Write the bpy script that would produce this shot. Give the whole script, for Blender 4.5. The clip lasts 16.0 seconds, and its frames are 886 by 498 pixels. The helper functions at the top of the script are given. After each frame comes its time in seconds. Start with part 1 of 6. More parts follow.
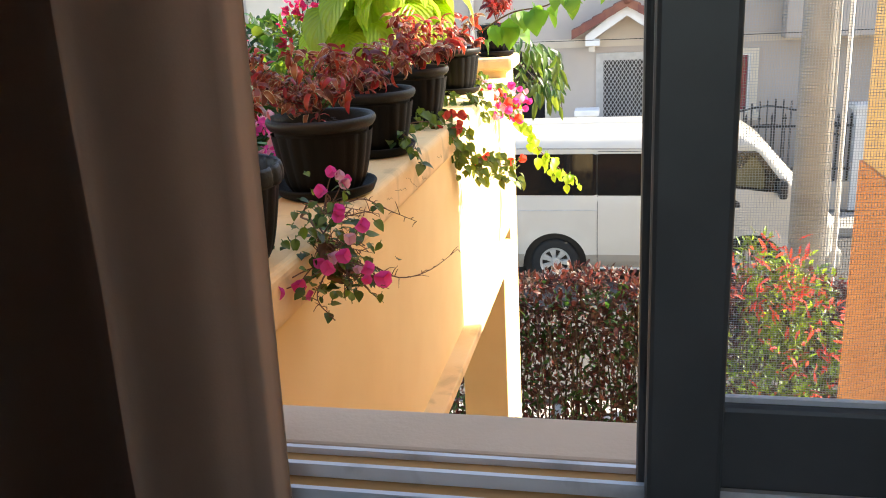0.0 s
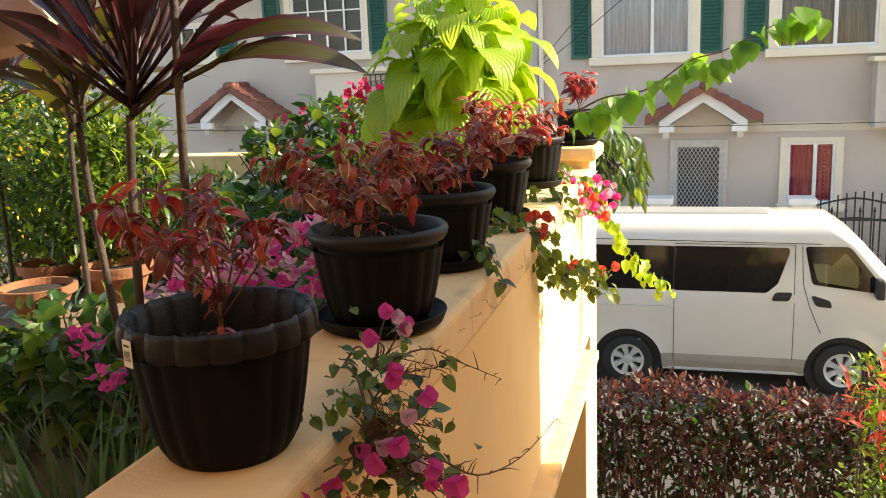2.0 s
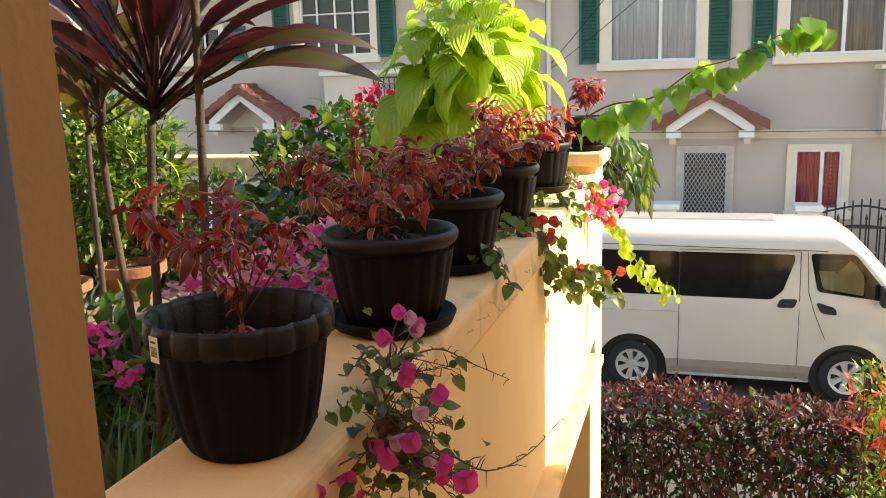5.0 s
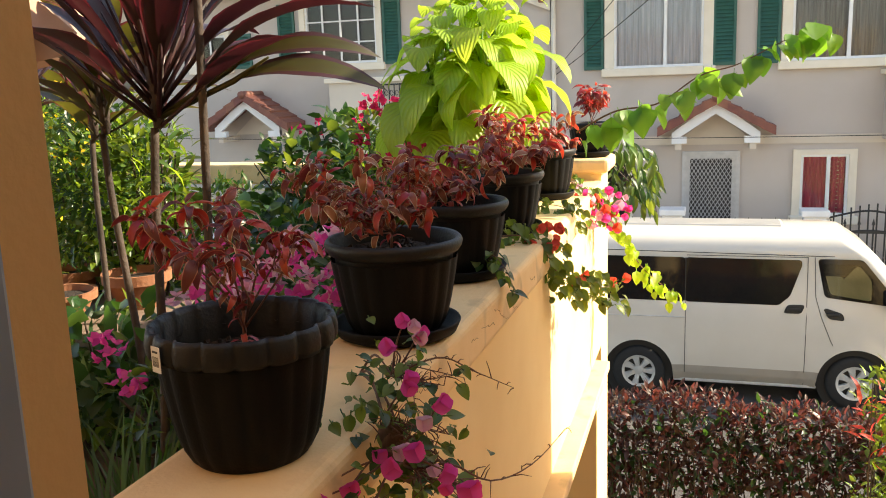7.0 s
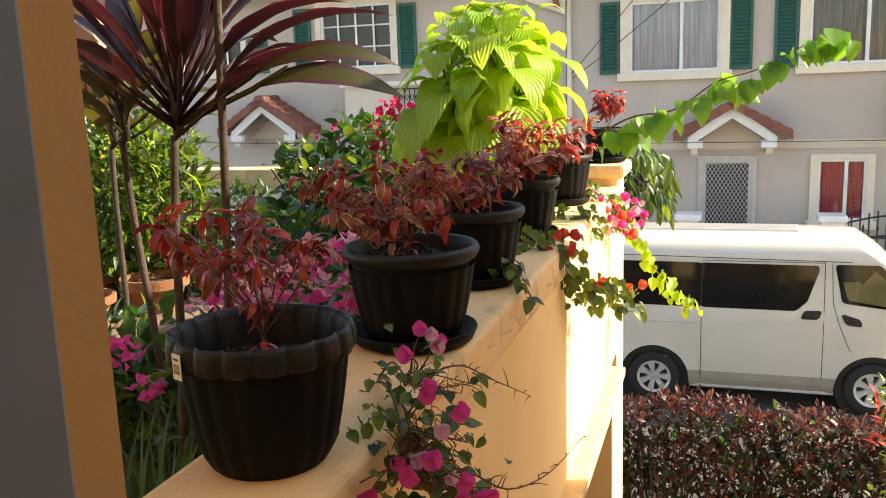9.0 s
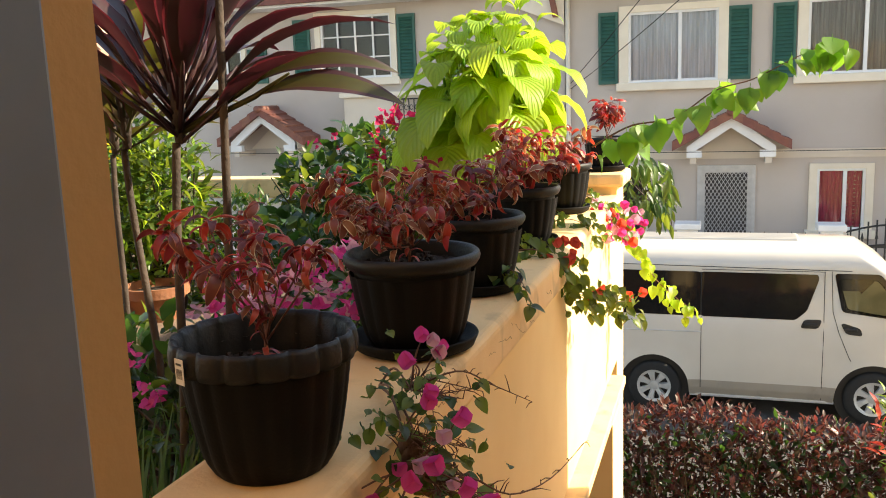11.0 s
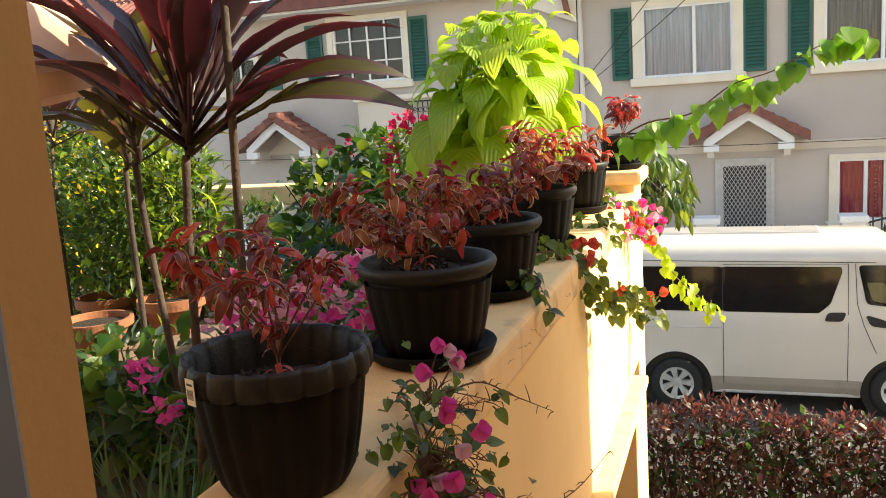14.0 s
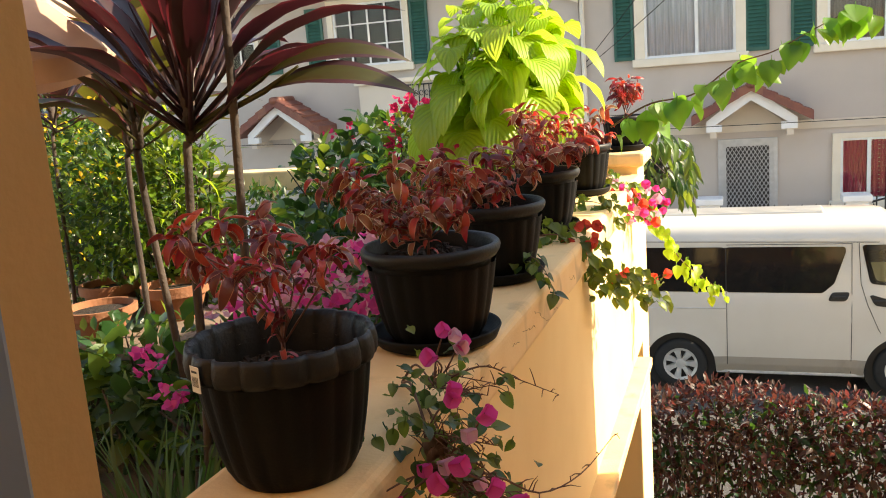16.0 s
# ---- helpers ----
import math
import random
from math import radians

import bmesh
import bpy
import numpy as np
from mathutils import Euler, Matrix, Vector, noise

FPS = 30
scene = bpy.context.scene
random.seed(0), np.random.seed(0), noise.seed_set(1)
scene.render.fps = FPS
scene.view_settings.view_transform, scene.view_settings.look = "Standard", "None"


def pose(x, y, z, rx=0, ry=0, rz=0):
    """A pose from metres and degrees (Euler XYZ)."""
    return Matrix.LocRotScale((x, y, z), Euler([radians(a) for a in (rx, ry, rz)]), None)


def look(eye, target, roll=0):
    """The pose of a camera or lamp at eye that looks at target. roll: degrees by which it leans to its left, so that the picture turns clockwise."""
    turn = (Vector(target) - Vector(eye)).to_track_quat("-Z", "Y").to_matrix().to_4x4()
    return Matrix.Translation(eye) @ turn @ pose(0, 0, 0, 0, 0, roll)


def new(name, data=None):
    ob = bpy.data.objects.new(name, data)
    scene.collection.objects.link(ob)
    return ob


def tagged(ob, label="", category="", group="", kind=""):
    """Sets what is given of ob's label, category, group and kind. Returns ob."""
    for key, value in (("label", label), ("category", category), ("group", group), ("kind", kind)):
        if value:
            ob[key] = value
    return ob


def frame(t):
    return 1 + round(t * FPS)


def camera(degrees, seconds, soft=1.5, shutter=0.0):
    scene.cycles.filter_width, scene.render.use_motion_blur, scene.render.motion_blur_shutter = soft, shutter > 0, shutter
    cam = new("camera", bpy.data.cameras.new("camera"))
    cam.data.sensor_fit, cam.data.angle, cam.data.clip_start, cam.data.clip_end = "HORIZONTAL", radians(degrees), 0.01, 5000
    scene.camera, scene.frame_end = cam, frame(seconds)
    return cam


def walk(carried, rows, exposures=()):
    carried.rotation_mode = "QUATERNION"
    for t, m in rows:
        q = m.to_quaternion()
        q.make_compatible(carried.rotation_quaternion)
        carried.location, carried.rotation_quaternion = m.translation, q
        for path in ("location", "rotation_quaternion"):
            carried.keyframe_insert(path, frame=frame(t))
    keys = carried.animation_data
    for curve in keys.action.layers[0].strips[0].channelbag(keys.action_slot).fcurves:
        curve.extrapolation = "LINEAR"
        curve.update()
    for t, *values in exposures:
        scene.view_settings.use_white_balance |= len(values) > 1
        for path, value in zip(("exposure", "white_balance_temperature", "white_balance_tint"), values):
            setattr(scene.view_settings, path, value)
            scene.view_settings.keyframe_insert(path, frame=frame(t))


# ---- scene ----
cam = camera(55.0, 16.0, soft=1.0)
PATH = [
    (0, (0.165, -0.4869, 4.0456), (-0.135, 0.8767, 3.6208), -3.0),
    (0.5, (0.1124, -0.3263, 4.0653), (-0.2029, 1.0476, 3.685), -3.6),
    (1, (0.0854, -0.1613, 4.0836), (-0.3234, 1.195, 3.7295), -2.5),
    (1.5, (0.0401, -0.0409, 4.0661), (-0.4307, 1.3074, 3.7646), -2.9),
    (2, (-0.0058, 0.0416, 4.0369), (-0.4095, 1.4147, 3.7485), -2.3),
    (2.5, (-0.0076, 0.0282, 4.0464), (-0.4048, 1.4003, 3.7447), -1.49),
    (3, (-0.0042, 0.0253, 4.0441), (-0.4149, 1.3949, 3.7489), -1.29),
    (3.5, (-0.0022, 0.0095, 4.0493), (-0.4108, 1.3805, 3.7580), -1.30),
    (6, (-0.0015, -0.0095, 4.0485), (-0.4182, 1.3620, 3.7711), -1.90),
    (6.5, (-0.0014, -0.0028, 4.0506), (-0.4161, 1.3698, 3.7757), -1.80),
    (7, (-0.0000, -0.0002, 4.0500), (-0.4227, 1.3705, 3.7778), -2.00),
    (7.5, (-0.0009, -0.0012, 4.0514), (-0.4292, 1.3678, 3.7794), -1.99),
    (8, (-0.0022, -0.0015, 4.0571), (-0.4437, 1.3647, 3.7922), -1.90),
    (8.5, (-0.0022, -0.0029, 4.0602), (-0.4478, 1.3637, 3.8046), -2.01),
    (9, (-0.0035, -0.0058, 4.0588), (-0.4500, 1.3588, 3.7938), -2.00),
    (11.5, (-0.0055, -0.0137, 4.0522), (-0.4530, 1.3551, 3.8116), -2.11),
    (12, (-0.0015, -0.0151, 4.0549), (-0.4631, 1.3509, 3.8256), -2.59),
    (12.5, (0.0040, -0.0088, 4.0558), (-0.4571, 1.3591, 3.8373), -2.89),
    (13, (-0.0042, 0.0042, 4.0632), (-0.4640, 1.3725, 3.8443), -3.19),
    (13.5, (-0.0044, 0.0057, 4.0617), (-0.4763, 1.3679, 3.8307), -3.60),
    (14, (-0.0107, 0.0236, 4.0592), (-0.4857, 1.3822, 3.8143), -3.78),
    (14.5, (-0.0122, 0.0175, 4.0646), (-0.4926, 1.3713, 3.8036), -3.98),
    (15, (-0.0098, 0.0208, 4.0580), (-0.4913, 1.3727, 3.7895), -4.20),
    (15.5, (-0.0104, 0.0208, 4.0581), (-0.4950, 1.3704, 3.7835), -4.40),
    (16, (-0.0145, 0.0290, 4.0596), (-0.4940, 1.3808, 3.7870), -4.38),
]
walk(cam, [(t, look(eye, target, roll)) for t, eye, target, roll in PATH],
     exposures=[(0, 2.0, 7100, 10), (0.8, 1.78, 7500, 10), (1.6, 1.47, 7700, 10), (2.4, 1.41, 7750, 10), (12, 1.41, 7750, 10), (16, 1.45, 7950, 10)])

# ---- light ----
world = bpy.data.worlds.new("sky")
scene.world = world
world.use_nodes = True
wn = world.node_tree
sky = wn.nodes.new("ShaderNodeTexSky")
sky.sky_type, sky.sun_disc = "NISHITA", False
SUN_AZ, SUN_EL = 20.0, 33.0          # degrees from +x towards +y, and above the horizon
sky.sun_elevation, sky.sun_rotation = radians(SUN_EL), radians(90 - SUN_AZ)
wn.nodes["Background"].inputs["Strength"].default_value = 0.15
wn.links.new(sky.outputs["Color"], wn.nodes["Background"].inputs["Color"])
sun = new("sun", bpy.data.lights.new("sun", "SUN"))
sun.data.energy, sun.data.angle, sun.data.color = 5.0, radians(0.5), (1.0, 0.92, 0.78)
to_sun = Vector((math.cos(radians(SUN_AZ)) * math.cos(radians(SUN_EL)), math.sin(radians(SUN_AZ)) * math.cos(radians(SUN_EL)), math.sin(radians(SUN_EL))))
sun.matrix_world = look(to_sun * 30, (0, 0, 0))

# ---- materials ----


def material(name, color, rough=0.6, metal=0.0, color2=None, scale=8.0, bump=0.0, bump_scale=60.0, stain=None, stain_scale=2.0,
             translucent=0.0, through_color=None, coat=0.0, spread=0.0, detail=6.0, stretch=(1, 1, 1), spec=0.5, stain_lo=0.54):
    """A node material: base colour with grain between two tones, stains, relief and, for leaves, light passing through."""
    m = bpy.data.materials.new(name)
    m.use_nodes = True
    nt = m.node_tree
    N, L = nt.nodes, nt.links
    b = N["Principled BSDF"]
    b.inputs["Roughness"].default_value, b.inputs["Metallic"].default_value = rough, metal
    b.inputs["Coat Weight"].default_value = coat
    b.inputs["Specular IOR Level"].default_value = spec
    tc = N.new("ShaderNodeTexCoord")
    mp = N.new("ShaderNodeMapping")
    mp.inputs["Scale"].default_value = stretch
    L.new(tc.outputs["Object"], mp.inputs["Vector"])
    out = None
    mix = N.new("ShaderNodeMix")
    mix.data_type = "RGBA"
    mix.inputs[6].default_value = (*color, 1)
    mix.inputs[7].default_value = (*(color2 or [c * 0.8 for c in color]), 1)
    ns = N.new("ShaderNodeTexNoise")
    ns.inputs["Scale"].default_value, ns.inputs["Detail"].default_value = scale, detail
    L.new(mp.outputs["Vector"], ns.inputs["Vector"])
    rp = N.new("ShaderNodeMapRange")
    rp.inputs[1].default_value, rp.inputs[2].default_value = 0.35, 0.65
    L.new(ns.outputs["Fac"], rp.inputs[0])
    L.new(rp.outputs[0], mix.inputs[0])
    out = mix.outputs[2]
    if stain:
        s = N.new("ShaderNodeTexNoise")
        s.inputs["Scale"].default_value, s.inputs["Detail"].default_value, s.inputs["Distortion"].default_value = stain_scale, 9.0, 0.6
        L.new(mp.outputs["Vector"], s.inputs["Vector"])
        r = N.new("ShaderNodeMapRange")
        r.inputs[1].default_value, r.inputs[2].default_value, r.inputs[4].default_value = stain_lo, stain_lo + 0.2, 0.8
        L.new(s.outputs["Fac"], r.inputs[0])
        m2 = N.new("ShaderNodeMix")
        m2.data_type = "RGBA"
        m2.inputs[7].default_value = (*stain, 1)
        L.new(r.outputs[0], m2.inputs[0])
        L.new(out, m2.inputs[6])
        out = m2.outputs[2]
    if spread:
        oi = N.new("ShaderNodeObjectInfo")
        gi = N.new("ShaderNodeNewGeometry")
        ad = N.new("ShaderNodeMath")
        ad.operation = "ADD"
        L.new(oi.outputs["Random"], ad.inputs[0])
        L.new(gi.outputs["Random Per Island"], ad.inputs[1])
        fr = N.new("ShaderNodeMath")
        fr.operation = "FRACT"
        L.new(ad.outputs[0], fr.inputs[0])
        vr = N.new("ShaderNodeMapRange")
        vr.inputs[3].default_value, vr.inputs[4].default_value = 1 - spread, 1 + spread
        L.new(fr.outputs[0], vr.inputs[0])
        hu = N.new("ShaderNodeMapRange")
        hu.inputs[3].default_value, hu.inputs[4].default_value = 0.5 - spread * 0.06, 0.5 + spread * 0.06
        L.new(fr.outputs[0], hu.inputs[0])
        hs = N.new("ShaderNodeHueSaturation")
        L.new(out, hs.inputs["Color"])
        L.new(vr.outputs[0], hs.inputs["Value"])
        L.new(hu.outputs[0], hs.inputs["Hue"])
        out = hs.outputs[0]
    L.new(out, b.inputs["Base Color"])
    if bump:
        bn = N.new("ShaderNodeTexNoise")
        bn.inputs["Scale"].default_value, bn.inputs["Detail"].default_value = bump_scale, 5.0
        L.new(mp.outputs["Vector"], bn.inputs["Vector"])
        bp = N.new("ShaderNodeBump")
        bp.inputs["Strength"].default_value, bp.inputs["Distance"].default_value = bump, 0.01
        L.new(bn.outputs["Fac"], bp.inputs["Height"])
        L.new(bp.outputs["Normal"], b.inputs["Normal"])
    if translucent:
        tr = N.new("ShaderNodeBsdfTranslucent")
        if through_color:
            tm = N.new("ShaderNodeMix")
            tm.data_type = "RGBA"
            tm.inputs[0].default_value = 0.7
            tm.inputs[7].default_value = (*through_color, 1)
            L.new(out, tm.inputs[6])
            L.new(tm.outputs[2], tr.inputs["Color"])
        else:
            L.new(out, tr.inputs["Color"])
        ms = N.new("ShaderNodeMixShader")
        ms.inputs[0].default_value = translucent
        L.new(b.outputs[0], ms.inputs[1])
        L.new(tr.outputs[0], ms.inputs[2])
        L.new(ms.outputs[0], N["Material Output"].inputs["Surface"])
    return m


M = {}
M["stucco_orange"] = material("orange_stucco", (0.89, 0.66, 0.325), 0.85, color2=(0.85, 0.61, 0.285), scale=3.0, bump=0.05, bump_scale=160, stain=(0.84, 0.64, 0.36), stain_scale=1.3)
# Darker copy of the orange stucco: the window wall's shade is in the colour.
M["stucco_shaded"] = material("shaded_orange_stucco", (0.60, 0.33, 0.12), 0.85, color2=(0.54, 0.29, 0.105), scale=4.0, bump=0.05, bump_scale=200, stain=(0.50, 0.28, 0.12), stain_scale=2.5)
M["sill_paint"] = material("beige_sill_paint", (0.72, 0.52, 0.36), 0.8, color2=(0.66, 0.47, 0.32), scale=9.0, bump=0.08, bump_scale=200)
M["frame_jamb"] = material("blue_grey_aluminium", (0.17, 0.20, 0.25), 0.5, 0.2, scale=14)
M["stucco_cream"] = material("stained_cream_paint", (0.84, 0.60, 0.31), 0.8, color2=(0.79, 0.53, 0.25), scale=5.0, bump=0.12, bump_scale=130, stain=(0.36, 0.24, 0.13), stain_scale=6.0, stain_lo=0.55)
M["stucco_grey"] = material("pale_grey_stucco", (0.53, 0.465, 0.42), 0.9, color2=(0.48, 0.42, 0.375), scale=0.7, bump=0.2, bump_scale=60, stain=(0.44, 0.385, 0.34), stain_scale=0.6)
M["stucco_beige"] = material("beige_stucco", (0.68, 0.60, 0.50), 0.9, color2=(0.62, 0.54, 0.45), scale=0.9, bump=0.2, bump_scale=60, stain=(0.5, 0.44, 0.36), stain_scale=0.7)
M["trim_cream"] = material("cream_trim_paint", (0.78, 0.70, 0.58), 0.7, color2=(0.72, 0.64, 0.52), scale=3.0, bump=0.1)
M["white_paint"] = material("white_paint", (0.8, 0.8, 0.8), 0.55, color2=(0.74, 0.74, 0.74), scale=4.0, bump=0.05)
M["roof_brown"] = material("brown_roof_tile", (0.24, 0.085, 0.055), 0.65, color2=(0.17, 0.06, 0.045), scale=6.0, bump=0.2, spread=0.15)
M["shutter_green"] = material("dark_green_shutter_paint", (0.02, 0.105, 0.08), 0.5, color2=(0.016, 0.085, 0.065), scale=6.0)
M["aluminium"] = material("brushed_aluminium", (0.46, 0.48, 0.51), 0.4, 0.4, color2=(0.40, 0.42, 0.45), scale=10)
M["iron_dark"] = material("dark_painted_iron", (0.035, 0.035, 0.035), 0.5, 0.3, scale=12)
M["asphalt"] = material("asphalt", (0.085, 0.08, 0.078), 0.9, color2=(0.06, 0.057, 0.055), scale=25, bump=0.5, bump_scale=150, stain=(0.12, 0.11, 0.10), stain_scale=0.7)
M["concrete"] = material("weathered_concrete", (0.42, 0.39, 0.35), 0.9, color2=(0.34, 0.32, 0.29), scale=4, bump=0.4, bump_scale=90, stain=(0.22, 0.2, 0.18), stain_scale=1.2)
M["soil"] = material("dark_soil", (0.032, 0.022, 0.015), 0.95, color2=(0.014, 0.010, 0.008), scale=40, bump=1.0, bump_scale=120)
M["tile_floor"] = material("terrace_floor_concrete", (0.2, 0.14, 0.10), 0.9, color2=(0.12, 0.085, 0.06), scale=5, bump=0.4, bump_scale=80)
M["pot_black"] = material("black_plastic", (0.0048, 0.005, 0.0054), 0.55, color2=(0.007, 0.007, 0.007), scale=9, bump=0.12, bump_scale=220, stain=(0.010, 0.0095, 0.009), stain_scale=6.0, spec=0.12)
# Paler rim plastic: light caught up there is in its colour, besides dust.
M["pot_rim_lit"] = material("dusty_lit_black_plastic", (0.0115, 0.0125, 0.014), 0.5, color2=(0.008, 0.0085, 0.009), scale=14, bump=0.15, bump_scale=160, stain=(0.022, 0.022, 0.022), stain_scale=9.0, spec=0.3)
M["terracotta"] = material("terracotta", (0.30, 0.125, 0.06), 0.85, color2=(0.22, 0.09, 0.045), scale=7, bump=0.3, stain=(0.38, 0.24, 0.15), stain_scale=4)
M["paper"] = material("paper_label", (0.8, 0.78, 0.7), 0.7)
M["ink"] = material("ink", (0.05, 0.05, 0.05), 0.7)
M["van_white"] = material("white_car_paint", (0.62, 0.585, 0.52), 0.28, color2=(0.59, 0.555, 0.49), scale=2, coat=0.6)
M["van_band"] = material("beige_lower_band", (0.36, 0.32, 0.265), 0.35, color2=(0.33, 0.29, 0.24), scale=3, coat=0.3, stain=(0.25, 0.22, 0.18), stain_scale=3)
M["van_glass"] = material("tinted_car_glass", (0.012, 0.012, 0.012), 0.06, scale=3)
M["rubber"] = material("black_rubber", (0.02, 0.02, 0.02), 0.8, scale=20, bump=0.2)
M["alloy"] = material("silver_wheel_cover", (0.62, 0.62, 0.60), 0.4, 0.3, scale=9)
M["plastic_black"] = material("black_trim_plastic", (0.02, 0.02, 0.02), 0.5)
M["lamp_red"] = material("red_lamp_lens", (0.4, 0.02, 0.02), 0.2)
M["lamp_clear"] = material("clear_lamp_lens", (0.75, 0.76, 0.78), 0.1, 0.3)
M["frame_dark"] = material("grey_window_frame", (0.10, 0.098, 0.10), 0.45, 0.1, color2=(0.082, 0.08, 0.082), scale=14)
M["frame_white"] = material("white_aluminium_track", (0.80, 0.80, 0.83), 0.45, 0.0, color2=(0.7, 0.7, 0.73), scale=14, stain=(0.3, 0.28, 0.26), stain_scale=14)
M["curtain"] = material("grey_brown_curtain_cloth", (0.18, 0.145, 0.118), 0.95, color2=(0.14, 0.112, 0.09), scale=40, bump=0.4, bump_scale=500, translucent=0.75, through_color=(0.84, 0.66, 0.53), stretch=(1, 1, 1))
M["inside_wall"] = material("interior_paint", (0.6, 0.55, 0.5), 0.85, scale=2)
M["umbrella"] = material("cream_canvas", (0.58, 0.39, 0.28), 0.9, color2=(0.51, 0.34, 0.245), scale=12, translucent=0.12)
M["curtain_white"] = material("pale_window_curtain", (0.8, 0.8, 0.82), 0.9, color2=(0.55, 0.56, 0.58), scale=3, stretch=(9, 9, 0.3))
M["curtain_brown"] = material("grey_brown_window_curtain", (0.36, 0.32, 0.29), 0.9, color2=(0.22, 0.19, 0.17), scale=3, stretch=(9, 9, 0.3))
M["curtain_red"] = material("red_window_curtain", (0.62, 0.09, 0.16), 0.9, color2=(0.5, 0.06, 0.12), scale=3, stretch=(8, 8, 0.3))
# Near-black colour standing in for the shade inside the rooms opposite.
M["room_shade"] = material("unlit_room_shade", (0.05, 0.05, 0.055), 0.9, scale=2)


def glass_material(name, tint=(1, 1, 1), rough=0.0, clear=0.85):
    m = bpy.data.materials.new(name)
    m.use_nodes = True
    N, L = m.node_tree.nodes, m.node_tree.links
    N.remove(N["Principled BSDF"])
    t, g, mx, fr = N.new("ShaderNodeBsdfTransparent"), N.new("ShaderNodeBsdfGlossy"), N.new("ShaderNodeMixShader"), N.new("ShaderNodeFresnel")
    t.inputs["Color"].default_value = (*[c * clear for c in tint], 1)
    g.inputs["Roughness"].default_value = rough
    fr.inputs["IOR"].default_value = 1.5
    L.new(fr.outputs[0], mx.inputs[0])
    L.new(t.outputs[0], mx.inputs[1])
    L.new(g.outputs[0], mx.inputs[2])
    L.new(mx.outputs[0], N["Material Output"].inputs["Surface"])
    return m


M["glass"] = glass_material("window_glass")
M["glass_far"] = glass_material("dusty_window_glass", (0.95, 0.97, 1.0), 0.05, 0.9)
M["glass_van"] = glass_material("tinted_glass", (0.72, 0.72, 0.62), 0.03, 0.9)

# ---- geometry helpers ----


class Geo:
    """Collects faces, each with a material slot, for one mesh."""

    def __init__(self):
        self.v, self.f, self.s = [], [], []

    def add(self, verts, faces, slot=0, m=None):
        n = len(self.v)
        self.v += [m @ Vector(p) for p in verts] if m is not None else [Vector(p) for p in verts]
        self.f += [tuple(n + i for i in q) for q in faces]
        self.s += [slot] * len(faces)
        return self

    def box(self, lo, hi, slot=0, m=None):
        (a, b, c), (d, e, f) = lo, hi
        vs = [(a, b, c), (d, b, c), (d, e, c), (a, e, c), (a, b, f), (d, b, f), (d, e, f), (a, e, f)]
        return self.add(vs, [(3, 2, 1, 0), (4, 5, 6, 7), (0, 1, 5, 4), (1, 2, 6, 5), (2, 3, 7, 6), (3, 0, 4, 7)], slot, m)

    def tube(self, pts, radii, n=6, slot=0, cap=True):
        pts = [Vector(p) for p in pts]
        k0 = len(self.v)
        side = None
        for i, p in enumerate(pts):
            d = (pts[min(i + 1, len(pts) - 1)] - pts[max(i - 1, 0)]).normalized()
            if side is None:
                side = d.orthogonal().normalized()
            side = (side - d * side.dot(d)).normalized()
            up = d.cross(side)
            r = radii[i] if isinstance(radii, (list, tuple)) else radii
            self.v += [p + (side * math.cos(2 * math.pi * j / n) + up * math.sin(2 * math.pi * j / n)) * r for j in range(n)]
        for i in range(len(pts) - 1):
            for j in range(n):
                a, b = k0 + i * n + j, k0 + i * n + (j + 1) % n
                self.f.append((a, b, b + n, a + n))
                self.s.append(slot)
        if cap:
            e = k0 + (len(pts) - 1) * n
            self.f += [tuple(range(k0 + n - 1, k0 - 1, -1)), tuple(range(e, e + n))]
            self.s += [slot] * 2
        return self

    def lathe(self, profile, n=48, slot=0, shape=None, centre=(0, 0, 0)):
        """Turns (radius, height) rows round z; shape(row, angle) may scale the radius."""
        k0 = len(self.v)
        c = Vector(centre)
        for i, (r, z) in enumerate(profile):
            for j in range(n):
                a = 2 * math.pi * j / n
                q = r * (shape(i, a) if shape else 1)
                self.v.append(c + Vector((q * math.cos(a), q * math.sin(a), z)))
        for i in range(len(profile) - 1):
            for j in range(n):
                a, b = k0 + i * n + j, k0 + i * n + (j + 1) % n
                self.f.append((a, b, b + n, a + n))
                self.s.append(slot)
        return self

    def mesh(self, name, mats, smooth=False):
        me = bpy.data.meshes.new(name)
        me.from_pydata(self.v, [], self.f)
        for m in mats if isinstance(mats, (list, tuple)) else [mats]:
            me.materials.append(m)
        me.polygons.foreach_set("material_index", self.s)
        if smooth:
            me.polygons.foreach_set("use_smooth", [True] * len(self.f))
        me.update()
        return me


def bevelled(lo, hi, r=0.008, segments=2):
    """A box with rounded edges, as a bmesh."""
    bm = bmesh.new()
    bmesh.ops.create_cube(bm, size=1.0)
    lo, hi = Vector(lo), Vector(hi)
    for v in bm.verts:
        v.co = Vector([lo[i] + (v.co[i] + 0.5) * (hi[i] - lo[i]) for i in range(3)])
    r = min(r, 0.45 * min(hi - lo))
    bmesh.ops.bevel(bm, geom=bm.edges[:], offset=r, segments=segments, affect="EDGES", profile=0.5)
    return bm


def as_mesh(name, geo, mats, smooth=False):
    if isinstance(geo, Geo):
        return geo.mesh(name, mats, smooth)
    if isinstance(geo, bpy.types.Mesh):
        return geo
    me = bpy.data.meshes.new(name)
    geo.to_mesh(me)
    geo.free()
    for m in mats if isinstance(mats, (list, tuple)) else [mats]:
        me.materials.append(m)
    if smooth:
        me.polygons.foreach_set("use_smooth", [True] * len(me.polygons))
    return me


